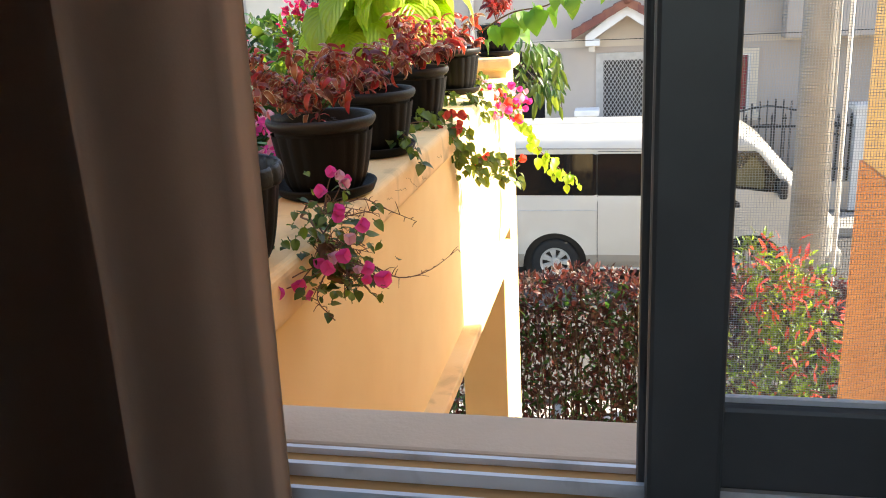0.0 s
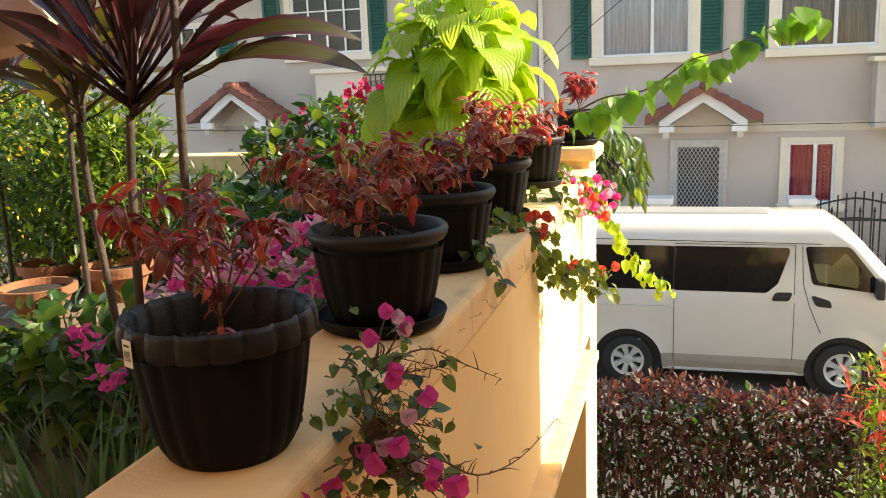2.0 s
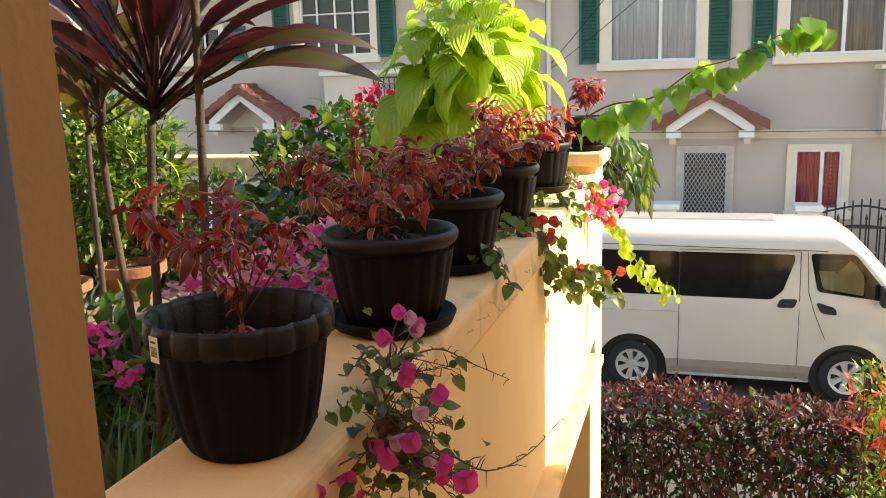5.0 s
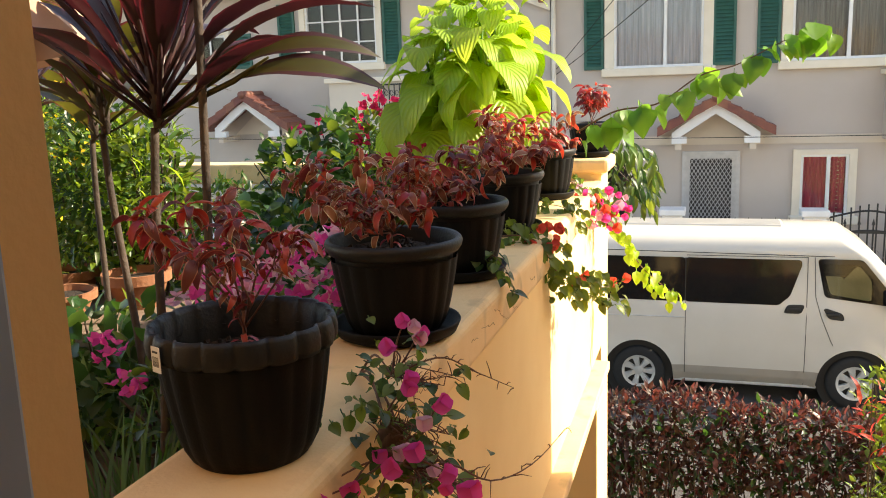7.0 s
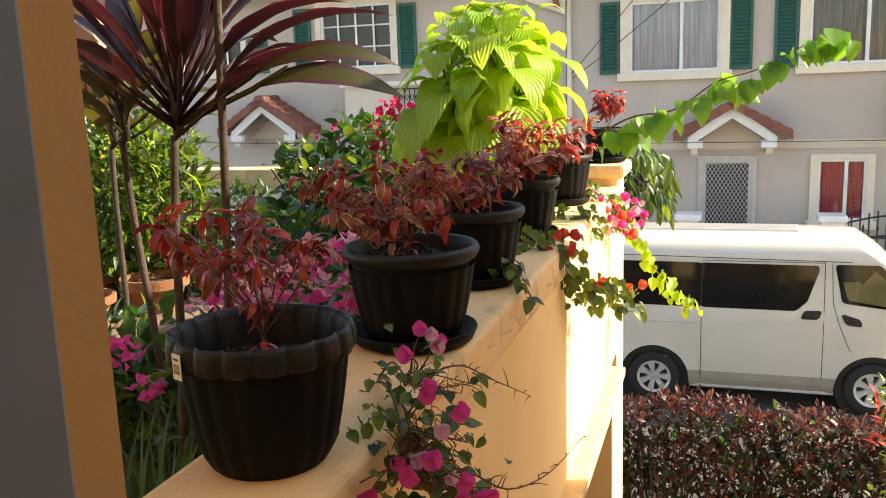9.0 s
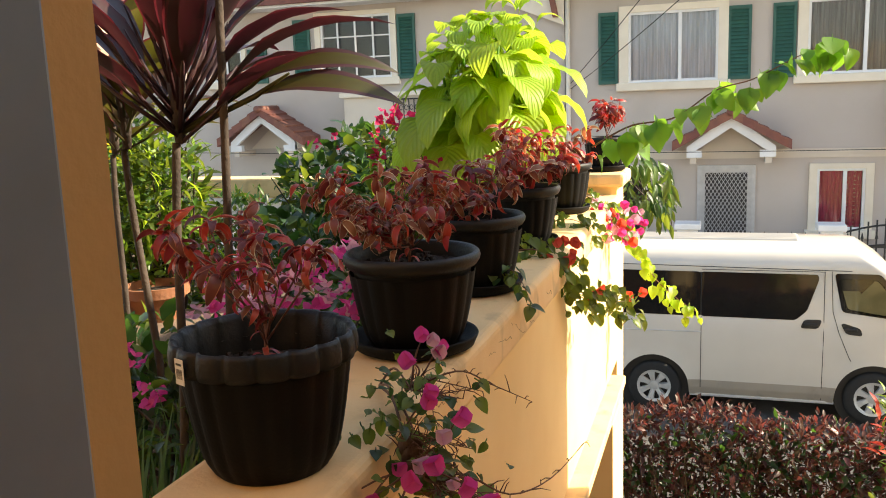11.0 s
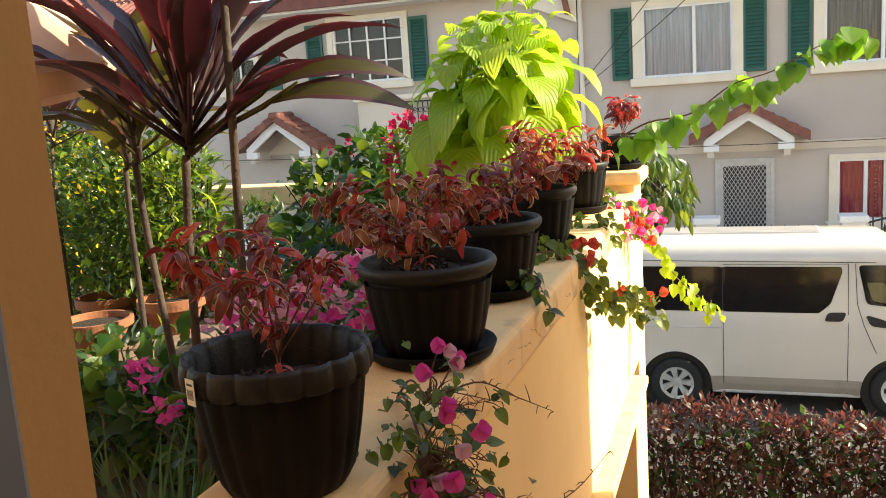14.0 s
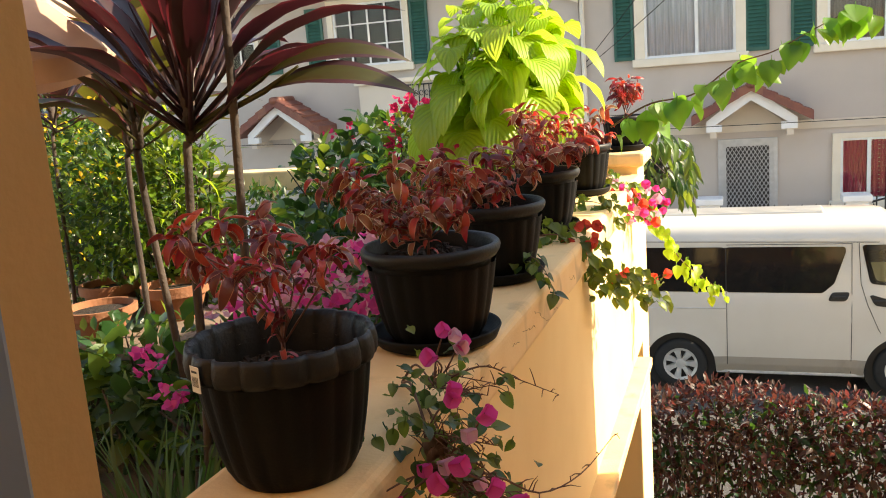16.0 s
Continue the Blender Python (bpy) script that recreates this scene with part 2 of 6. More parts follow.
def part(name, geo, mats, parent, label="", m=None, smooth=False):
    ob = new(name, as_mesh(name, geo, mats, smooth))
    ob.parent = parent
    if m is not None:
        ob.matrix_basis = m
    return tagged(ob, label)


def thing(name, label, category, at=(0, 0, 0), group="", kind=""):
    ob = new(name)
    ob.empty_display_size = 0.05
    ob.location = at
    return tagged(ob, label, category, group, kind)


def solid(name, geo, mats, label, category, kind="", at=(0, 0, 0), smooth=False, group=""):
    ob = new(name, as_mesh(name, geo, mats, smooth))
    ob.location = at
    return tagged(ob, label, category, group, kind)


def wall_with_holes(lo, hi, axis, holes, slot=0):
    """A wall slab from lo to hi with rectangular holes (u0, z0, u1, z1) through its thin axis ('x' or 'y')."""
    g = Geo()
    u = 0 if axis == "y" else 1
    us = sorted({lo[u], hi[u], *[h[0] for h in holes], *[h[2] for h in holes]})
    zs = sorted({lo[2], hi[2], *[h[1] for h in holes], *[h[3] for h in holes]})
    w = 1 - u
    inside = lambda a, z: any(h[0] < a < h[2] and h[1] < z < h[3] for h in holes) or not (lo[u] < a < hi[u] and lo[2] < z < hi[2])
    pt = lambda a, d, z: (a, d, z) if u == 0 else (d, a, z)
    for i in range(len(us) - 1):
        for j in range(len(zs) - 1):
            a0, a1, z0, z1 = us[i], us[i + 1], zs[j], zs[j + 1]
            ac, zc = (a0 + a1) / 2, (z0 + z1) / 2
            if inside(ac, zc):
                continue
            for d in (lo[w], hi[w]):
                g.add([pt(a0, d, z0), pt(a1, d, z0), pt(a1, d, z1), pt(a0, d, z1)], [(0, 1, 2, 3)], slot)
            e = 1e-4
            if inside(a0 - e, zc):
                g.add([pt(a0, lo[w], z0), pt(a0, hi[w], z0), pt(a0, hi[w], z1), pt(a0, lo[w], z1)], [(0, 1, 2, 3)], slot)
            if inside(a1 + e, zc):
                g.add([pt(a1, lo[w], z0), pt(a1, hi[w], z0), pt(a1, hi[w], z1), pt(a1, lo[w], z1)], [(0, 1, 2, 3)], slot)
            if inside(ac, z0 - e):
                g.add([pt(a0, lo[w], z0), pt(a1, lo[w], z0), pt(a1, hi[w], z0), pt(a0, hi[w], z0)], [(0, 1, 2, 3)], slot)
            if inside(ac, z1 + e):
                g.add([pt(a0, lo[w], z1), pt(a1, lo[w], z1), pt(a1, hi[w], z1), pt(a0, hi[w], z1)], [(0, 1, 2, 3)], slot)
    return g


# ---- ground and road ----
solid("ground", Geo().add([(-120, -60, -0.06), (120, -60, -0.06), (120, 220, -0.06), (-120, 220, -0.06)], [(0, 1, 2, 3)]), M["concrete"],
      "pale weathered concrete ground between the houses", "ground", "structure")
solid("road", Geo().box((-60, 7.4, -0.2), (60, 13.4, 0.0)), M["asphalt"], "dark grey asphalt street", "road", "structure")
solid("pavement", Geo().box((-60, 13.4, -0.2), (60, 14.4, 0.14)), M["concrete"], "concrete pavement with a raised kerb", "pavement", "structure")
solid("driveway", Geo().box((-0.4, 0.4, -0.2), (8, 7.4, 0.02)), M["concrete"], "pale concrete driveway in front of the house", "driveway", "structure")

# ---- the camera's house: room, window wall, added wing ----
WIN_X0, WIN_X1, SILL = -0.1785, 1.15, 3.661     # the window's opening; its head is above the view
# The window wall takes the darkened stucco copy.
solid("wall_window", wall_with_holes((-3.2, 0.08, 0.0), (1.5, 0.2, 5.75), "y", [(WIN_X0, SILL, WIN_X1, 5.0)]), M["stucco_shaded"],
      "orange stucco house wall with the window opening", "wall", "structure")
for nm, lo, hi in (("wall_west", (-3.3, -3.3, 2.7), (-3.2, 0.08, 5.6)),
                   ("wall_east", (1.5, -3.3, 2.7), (1.6, 0.08, 5.6))):
    solid(nm, Geo().box(lo, hi), M["inside_wall"], "plain painted interior wall of the dim room", "wall", "structure")
# Unseen opening added here to let sky light onto the curtain and frame.
solid("wall_south", wall_with_holes((-3.2, -3.3, 2.7), (1.5, -3.2, 5.6), "y", [(-0.6, 4.0, 1.35, 5.45)]), M["inside_wall"], "plain painted interior wall of the dim room", "wall", "structure")
solid("floor", Geo().box((-3.2, -3.2, 2.6), (1.5, 0.08, 2.7)), M["inside_wall"], "plain floor of the dim room", "floor", "structure")
solid("ceiling", Geo().box((-3.3, -3.3, 5.6), (1.6, 0.08, 5.7)), M["inside_wall"], "plain ceiling of the dim room", "ceiling", "structure")
WING_X, WING_Y = 1.22, 3.58
# Mostly unseen mass, added to shade the near parapet; only its corner shows.
solid("wall_wing", Geo().box((WING_X, 0.2, 0.0), (5.0, WING_Y, 5.4)), M["stucco_orange"], "orange stucco corner with an added wing that shades the parapet", "wall", "structure")

# Thin sheet on the wing: light falling on its lower part is painted orange.
solid("wall_base", Geo().box((WING_X - 0.014, 0.2, 0.0), (WING_X, WING_Y, 3.22)), material("orange_light_tone", (0.74, 0.36, 0.14), 0.8, color2=(0.66, 0.31, 0.12), scale=4.0, bump=0.05, bump_scale=160),
      "thin deeper orange sheet with the light on the lower wing wall painted in", "wall", "structure")

# window: sill, track, sliding sash
w1 = thing("window_1", "grey aluminium sliding window, slid half open", "window", (0, 0, 0), kind="structure")
part("outer_sill", bevelled((WIN_X0, 0.145, SILL - 0.02), (WIN_X1, 0.215, SILL + 0.006), 0.004), M["sill_paint"], w1, "beige painted sill")
tr = Geo()
tr.box((WIN_X0, 0.075, SILL - 0.03), (WIN_X1, 0.143, SILL - 0.012))
for y0, h in ((0.078, 0.004), (0.102, 0.012), (0.137, 0.006)):
    tr.box((WIN_X0, y0, SILL - 0.012), (WIN_X1, y0 + 0.005, SILL + h))
part("track", tr, M["frame_white"], w1, "white aluminium sliding track")
part("inner_sill", bevelled((-0.4, -0.02, SILL - 0.07), (1.3, 0.078, SILL - 0.028), 0.005), M["frame_dark"], w1)
part("jamb", bevelled((WIN_X0, 0.075, SILL), (WIN_X0 + 0.009, 0.171, 4.96), 0.002), M["frame_jamb"], w1, "blue-grey aluminium jamb")
part("head", bevelled((WIN_X0, 0.075, 4.96), (WIN_X1, 0.143, 5.0), 0.003), M["frame_dark"], w1)
part("jamb", bevelled((WIN_X1 - 0.03, 0.075, SILL), (WIN_X1, 0.143, 4.96), 0.003), M["frame_dark"], w1)
sx, sz = 0.178, SILL + 0.004
sash = part("sash", bevelled((sx, 0.108, sz), (sx + 0.052, 0.132, 4.96), 0.004), M["frame_dark"], w1, "grey aluminium stile of the sash")
part("bottom_rail", bevelled((sx + 0.052, 0.109, sz), (0.88, 0.131, sz + 0.075), 0.004), M["frame_dark"], sash)
part("far_stile", bevelled((0.88, 0.108, sz), (0.93, 0.132, 4.96), 0.004), M["frame_dark"], sash)
part("gasket", Geo().box((sx + 0.052, 0.117, sz + 0.075), (0.88, 0.123, sz + 0.079)).box((sx + 0.052, 0.117, sz + 0.079), (sx + 0.056, 0.123, 4.96)), M["frame_white"], sash)
pane = part("pane", Geo().add([(sx + 0.052, 0.12, sz + 0.075), (0.88, 0.12, sz + 0.075), (0.88, 0.12, 4.96), (sx + 0.052, 0.12, 4.96)], [(0, 1, 2, 3)]), M["glass"], sash, "clear glass pane")
pane.visible_shadow = False
part("stile", bevelled((sx + 0.006, 0.082, SILL - 0.01), (sx + 0.06, 0.104, 4.96), 0.004), M["frame_dark"], w1)
# fine insect screen behind the sash
scr = Geo()
x = sx + 0.06
while x < 0.9:
    scr.box((x, 0.1360, SILL), (x + 0.00026, 0.1363, 4.5))
    x += 0.0019
z = SILL
while z < 4.5:
    scr.box((sx + 0.06, 0.1360, z), (0.9, 0.1363, z + 0.00026))
    z += 0.0019
part("insect_screen", scr, M["aluminium"], w1, "fine pale insect screen")

# curtain: gathered cloth with folds
cv, cf = [], []
NX, NZ = 120, 40
for j in range(NZ + 1):
    zz = 2.85 + (5.1 - 2.85) * j / NZ
    for i in range(NX + 1):
        u = i / NX
        xx = -0.082 - 0.62 * (1 - u) + 0.006 * math.sin(zz * 3.0 + 1.0) * u
        yy = 0.018 + 0.046 * math.sin(u * 31 + 2.2 + 0.35 * math.sin(zz * 1.7)) + 0.010 * math.sin(u * 71 + zz * 1.3) + 0.006 * noise.noise((u * 14, zz * 5, 2.0))
        yy = min(yy, 0.072) if u < 0.97 else 0.055 - 0.005 * (u - 0.97) / 0.03
        cv.append((xx, yy, zz))
for j in range(NZ):
    for i in range(NX):
        a = j * (NX + 1) + i
        cf.append((a, a + 1, a + NX + 2, a + NX + 1))
cur = solid("curtain", Geo().add(cv, cf), M["curtain"], "grey-brown cloth curtain drawn aside at the window", "curtain", smooth=True)
cm = cur.modifiers.new("cloth", "SOLIDIFY")
cm.thickness = 0.0025
rod = solid("curtain_rod", Geo().tube([(-0.9, 0.045, 5.1), (1.4, 0.045, 5.1)], 0.011, 10), M["frame_dark"], "dark metal curtain rod above the window", "curtain rod", smooth=True)
for xx in (-0.85, 1.35):
    part("bracket", Geo().box((xx, 0.045, 5.09), (xx + 0.02, 0.0805, 5.11)), M["frame_dark"], rod)

# ---- terrace ----
CAP_TOP = 3.53
solid("terrace_floor", Geo().box((-9, 0.2, 2.85), (-0.735, 5.3, 3.0)), M["tile_floor"], "dark earthy terrace floor with planters", "floor", "structure")
par = thing("parapet", "orange stucco terrace parapet with a stained cream coping", "parapet", (0, 0, 0), kind="structure")
part("wall", Geo().box((-0.735, 0.2, 2.62), (-0.514, 4.62, 3.41)), M["stucco_orange"], par)
bmc = bevelled((-0.755, 0.2, 3.41), (-0.496, 4.62, CAP_TOP), 0.022, 4)
part("coping", bmc, M["stucco_cream"], par, "cream coping with dark stains and cracks")
ck = random.Random(12)
crack_mat = material("dark_crack_stain", (0.26, 0.17, 0.09), 0.9, color2=(0.28, 0.19, 0.11), scale=30)
for k in range(7):
    y, z, pts = ck.uniform(0.9, 3.0), ck.uniform(3.45, 3.50), []
    for i in range(ck.randint(5, 10)):
        pts.append((-0.4958, y, min(max(z, 3.425), 3.508)))
        y += ck.uniform(0.004, 0.022)
        z -= ck.uniform(-0.004, 0.013)
    part("crack", Geo().tube(pts, [ck.uniform(0.0002, 0.0008) for _ in pts], 5), crack_mat, par, "fine dark crack in the coping")
part("ledge", bevelled((-0.735, 0.2, 2.575), (-0.44, 4.31, 2.62), 0.006), M["stucco_cream"], par, "cream projecting ledge")
part("end_post", Geo().box((-0.80, 4.62, 0.0), (-0.52, 4.95, 3.57)), M["stucco_orange"], par)
part("post_cap", bevelled((-0.84, 4.58, 3.57), (-0.478, 4.99, 3.645), 0.02, 2), M["stucco_cream"], par)
col = thing("column_1", "orange stucco column under the terrace edge", "column", (0, 0, 0), kind="structure")
part("shaft", bevelled((-0.68, 3.72, 0.0), (-0.437, 4.01, 2.575), 0.006), M["stucco_orange"], col)
part("base", bevelled((-0.72, 3.67, 0.0), (-0.39, 4.05, 0.5), 0.01), M["stucco_cream"], col)

# ---- the houses across the street ----
FY = 16.5
house = thing("row_house", "pale grey stucco two-storey row house with green shutters", "house", (0, FY, 0))
left_house = thing("row_house", "grey and beige two-storey row house with a brown tiled roof", "house", (0, FY, 0))


def facade_window(parent, x0, z0, x1, z1, curtain, bars=0, rows=0, label="", split=True, trim=0.17):
    """A window set in a facade: cream surround, sill, aluminium frame, glass and what hangs behind it."""
    w = part("window", Geo().box((x0 - trim, -0.06, z1), (x1 + trim, 0.02, z1 + trim * 0.7)).box((x0 - trim, -0.06, z0), (x0, 0.02, z1)).box((x1, -0.06, z0), (x1 + trim, 0.02, z1)),
             M["trim_cream"], parent, label)
    part("sill", bevelled((x0 - trim - 0.05, -0.12, z0 - 0.15), (x1 + trim + 0.05, 0.02, z0), 0.015), M["trim_cream"], w)
    fr = Geo()
    e = 0.045
    for a, b in (((x0, z0), (x0 + e, z1)), ((x1 - e, z0), (x1, z1)), ((x0 + e, z0), (x1 - e, z0 + e)), ((x0 + e, z1 - e), (x1 - e, z1))):
        fr.box((a[0], -0.02, a[1]), (b[0], 0.05, b[1]))
    if split:
        xm = x0 + (x1 - x0) * 0.58
        fr.box((xm - 0.03, -0.03, z0), (xm + 0.03, 0.04, z1))
    part("frame", fr, M["white_paint"], w)
    if bars:
        gr = Geo()
        for i in range(1, bars):
            xx = x0 + (x1 - x0) * i / bars
            gr.box((xx - 0.018, -0.035, z0), (xx + 0.018, -0.015, z1))
        for j in range(1, rows):
            zz = z0 + (z1 - z0) * j / rows
            gr.box((x0, -0.033, zz - 0.014), (x1, -0.017, zz + 0.014))
        part("grille", gr, M["white_paint"], w)
    part("pane", Geo().add([(x0, 0.02, z0), (x1, 0.02, z0), (x1, 0.02, z1), (x0, 0.02, z1)], [(0, 1, 2, 3)]), M["glass_far"], w)
    # hung cloth with folds
    if curtain:
        g = Geo()
        n = 90
        vs = []
        for i in range(n + 1):
            xx = x0 + (x1 - x0) * i / n
            vs.append((xx, 0.06 + 0.02 * math.sin(i * 0.9) + 0.012 * math.sin(i * 0.37)))
        for i in range(n):
            a, b = vs[i], vs[i + 1]
            g.add([(a[0], a[1], z0), (b[0], b[1], z0), (b[0], b[1], z1), (a[0], a[1], z1)], [(0, 1, 2, 3)])
        part("curtain", g, M[curtain], w)
    return w


def shutter(parent, x0, z0, x1, z1):
    s = part("shutter", Geo().box((x0, -0.05, z0), (x0 + 0.05, -0.005, z1)).box((x1 - 0.05, -0.05, z0), (x1, -0.005, z1)).box((x0 + 0.05, -0.048, z0), (x1 - 0.05, -0.006, z0 + 0.06))
             .box((x0 + 0.05, -0.048, z1 - 0.06), (x1 - 0.05, -0.006, z1)).box((x0 + 0.05, -0.015, z0 + 0.06), (x1 - 0.05, -0.007, z1 - 0.06)), M["shutter_green"], parent, "dark green louvred shutter")
    n = int((z1 - z0) / 0.07)
    g = Geo()
    for i in range(n):
        z = z0 + 0.06 + (z1 - z0 - 0.12) * (i + 0.5) / n
        g.add([(x0 + 0.05, -0.047, z - 0.028), (x1 - 0.05, -0.047, z - 0.028), (x1 - 0.05, -0.018, z + 0.022), (x0 + 0.05, -0.018, z + 0.022),
               (x0 + 0.05, -0.04, z - 0.034), (x1 - 0.05, -0.04, z - 0.034), (x1 - 0.05, -0.011, z + 0.016), (x0 + 0.05, -0.011, z + 0.016)],
              [(0, 1, 2, 3), (7, 6, 5, 4), (0, 4, 5, 1), (3, 2, 6, 7)])
    part("slats", g, M["shutter_green"], s)


def porch_gable(parent, xc, zf, width, rise, depth):
    """A small tiled gable over a door, with a white barge board and brackets; zf is the height of its feet."""
    h = width / 2
    g, corbels = Geo(), []
    t = 0.17
    for s in (-1, 1):
        # barge board
        a, b = (xc + s * h, zf), (xc, zf + rise)
        g.add([(a[0], -depth, a[1]), (b[0], -depth, b[1]), (b[0], -depth, b[1] + t + 0.05), (a[0], -depth, a[1] + t),
               (a[0], -depth + 0.08, a[1]), (b[0], -depth + 0.08, b[1]), (b[0], -depth + 0.08, b[1] + t + 0.05), (a[0], -depth + 0.08, a[1] + t)],
              [(0, 1, 2, 3), (7, 6, 5, 4), (0, 4, 5, 1), (3, 2, 6, 7), (0, 3, 7, 4)])
        x0, x1 = sorted((xc + s * h, xc + s * (h - 0.26)))
        g.box((x0, -depth - 0.01, zf - 0.02), (x1, -depth + 0.1, zf + 0.1))
        x0, x1 = sorted((xc + s * (h - 0.03), xc + s * (h - 0.2)))
        corbels.append(Geo().box((x0 + 0.03, -depth + 0.02, zf - 0.13), (x1 - 0.03, 0.0, zf - 0.02)))
    pg = part("porch_gable", g, M["white_paint"], parent, "white barge boards of a small tiled gable")
    for c in corbels:
        part("corbel", c, M["stucco_beige"], pg, "small beige corbel")
    r = Geo()
    for s in (-1, 1):
        nrow = 5
        for k in range(nrow):
            u0, u1 = k / nrow, (k + 1) / nrow + 0.06
            e = 0.20
            p = lambda u: (xc + s * (h + e) * u, zf + rise + 0.30 - (rise - 0.08) * u * (h + e) / h)
            a, b = p(u0), p(min(u1, 1.05))
            lift = 0.04
            yy0, yy1 = -depth - 0.12 - 0.004 * k, 0.02
            r.add([(a[0], yy0, a[1]), (a[0], yy1, a[1]), (b[0], yy1, b[1] + lift), (b[0], yy0, b[1] + lift),
                   (a[0], yy0, a[1] - 0.14), (a[0], yy1, a[1] - 0.14), (b[0], yy1, b[1] - 0.13), (b[0], yy0, b[1] - 0.13)],
                  [(0, 1, 2, 3), (7, 6, 5, 4), (0, 3, 7, 4), (2, 6, 7, 3), (0, 4, 5, 1), (1, 5, 6, 2)])
    part("tiles", r, M["roof_brown"], pg, "brown roof tiles")
    part("ridge", Geo().tube([(xc, -depth - 0.15, zf + rise + 0.28), (xc, 0.02, zf + rise + 0.28)], 0.075, 10), M["roof_brown"], pg, smooth=True)
    part("gable_wall", Geo().add([(xc - h + 0.1, -0.03, zf), (xc + h - 0.1, -0.03, zf), (xc, -0.03, zf + rise)], [(0, 1, 2)]), M["stucco_beige"], pg)


X0 = -2.80
# right-hand house
part("wall", wall_with_holes((X0, 0, 0), (9.0, 0.14, 6.0), "y", [(-1.62, 4.28, -0.03, 5.55), (1.46, 4.30, 3.05, 5.58), (1.69, 1.55, 2.48, 2.65), (-0.30, 0.55, 0.60, 2.66), (-1.9, 0.55, -1.35, 2.66)]),
     M["stucco_grey"], house)
part("belt", Geo().box((X0, -0.05, 2.93), (9.0, 0.0, 3.01)).box((X0, -0.03, 2.85), (9.0, 0.0, 2.93)), M["stucco_beige"], house)
# Dark sheet in place of the unlit rooms; their shade is its colour.
part("back_room", Geo().box((X0, 0.6, 0), (9, 0.65, 6.0)), M["room_shade"], house)
facade_window(house, -1.62, 4.28, -0.03, 5.55, "curtain_white", label="white-framed sliding window with pale curtains")
shutter(house, -2.17, 4.27, -1.81, 5.58)
shutter(house, 0.13, 4.27, 0.53, 5.56)
shutter(house, 0.88, 4.27, 1.27, 5.56)
facade_window(house, 1.46, 4.30, 3.05, 5.58, "curtain_brown", label="white-framed sliding window with grey-brown curtains")
shutter(house, 3.26, 4.27, 3.64, 5.56)
facade_window(house, 1.69, 1.55, 2.48, 2.65, "curtain_red", label="small window with a red curtain", trim=0.13)
ctr = Geo()
for i in range(14):
    z = 1.6 + i * 0.075
    ctr.box((2.12, 0.07, z), (2.46, 0.075, z + 0.008))
    ctr.box((2.12 + 0.085 * (i % 4), 0.07, z), (2.128 + 0.085 * (i % 4), 0.075, z + 0.075))
part("grille", ctr, M["trim_cream"], house, "thin patterned window grille")
# screen door with a diamond lattice
dr = part("door", Geo().box((-0.36, -0.04, 0.5), (-0.29, 0.06, 2.73)).box((0.59, -0.04, 0.5), (0.66, 0.06, 2.73)).box((-0.29, -0.04, 2.66), (0.59, 0.06, 2.73))
          .box((-0.29, -0.02, 0.55), (-0.22, 0.03, 2.66)).box((0.52, -0.02, 0.55), (0.59, 0.03, 2.66)).box((-0.22, -0.02, 2.59), (0.52, 0.03, 2.66)).box((-0.22, -0.02, 0.55), (0.52, 0.03, 0.62)),
          M["aluminium"], house, "grey aluminium screen door with a diamond lattice")
lat = Geo()
for k in range(-40, 60):
    for s in (-1, 1):
        # diagonals clipped to the door's field
        xa = -0.22 + k * 0.072
        pts = []
        for z in (0.62, 2.59):
            pts.append((xa + s * (z - 0.62) * 0.62, z))
        (ax, az), (bx, bz) = pts
        t0, t1 = 0.0, 1.0
        d = bx - ax
        lo_t, hi_t = sorted(((-0.22 - ax) / d, (0.52 - ax) / d))
        t0, t1 = max(t0, lo_t), min(t1, hi_t)
        if t1 - t0 > 0.01:
            a = Vector((ax + d * t0, 0.0, az + (bz - az) * t0))
            b = Vector((ax + d * t1, 0.0, az + (bz - az) * t1))
            n = Vector((b.z - a.z, 0, a.x - b.x)).normalized() * 0.006
            lat.add([a - n, b - n, b + n, a + n], [(0, 1, 2, 3)])
part("lattice", lat, M["aluminium"], dr)
# The door leaf takes the same near-black colour as the rooms.
part("door_leaf", Geo().box((-0.22, 0.07, 0.55), (0.52, 0.1, 2.66)), M["room_shade"], dr, "dark door behind the lattice")
part("side_door", Geo().box((-2.0, -0.05, 0.5), (-1.9, 0.04, 2.75)).box((-1.35, -0.05, 0.5), (-1.25, 0.04, 2.75)).box((-1.9, -0.05, 2.66), (-1.35, 0.04, 2.75)), M["trim_cream"], house)
porch_gable(house, 0.21, 2.93, 1.50, 0.50, 0.55)
part("eave", Geo().box((X0 - 0.1, -0.55, 6.0), (9.2, 0.3, 6.12)).box((X0 - 0.1, -0.62, 6.0), (9.2, -0.5, 6.2)), M["white_paint"], house, "white eave and gutter")
rf = Geo()
for i in range(60):
    xx = X0 - 0.1 + i * 0.2
    rf.add([(xx, -0.6, 6.2), (xx + 0.1, -0.6, 6.26), (xx + 0.2, -0.6, 6.2), (xx + 0.2, 4.0, 8.2), (xx + 0.1, 4.0, 8.26), (xx, 4.0, 8.2)], [(0, 1, 4, 5), (1, 2, 3, 4)])
part("roof", rf, M["roof_brown"], house, "brown tiled roof")
bay = part("bay", Geo().box((2.98, -0.55, 2.92), (9.0, 0.0, 4.02)), M["stucco_grey"], house, "projecting pale grey bay with a cream ledge")
part("ledge", bevelled((2.90, -0.62, 4.02), (9.05, 0.02, 4.10), 0.015), M["trim_cream"], bay)
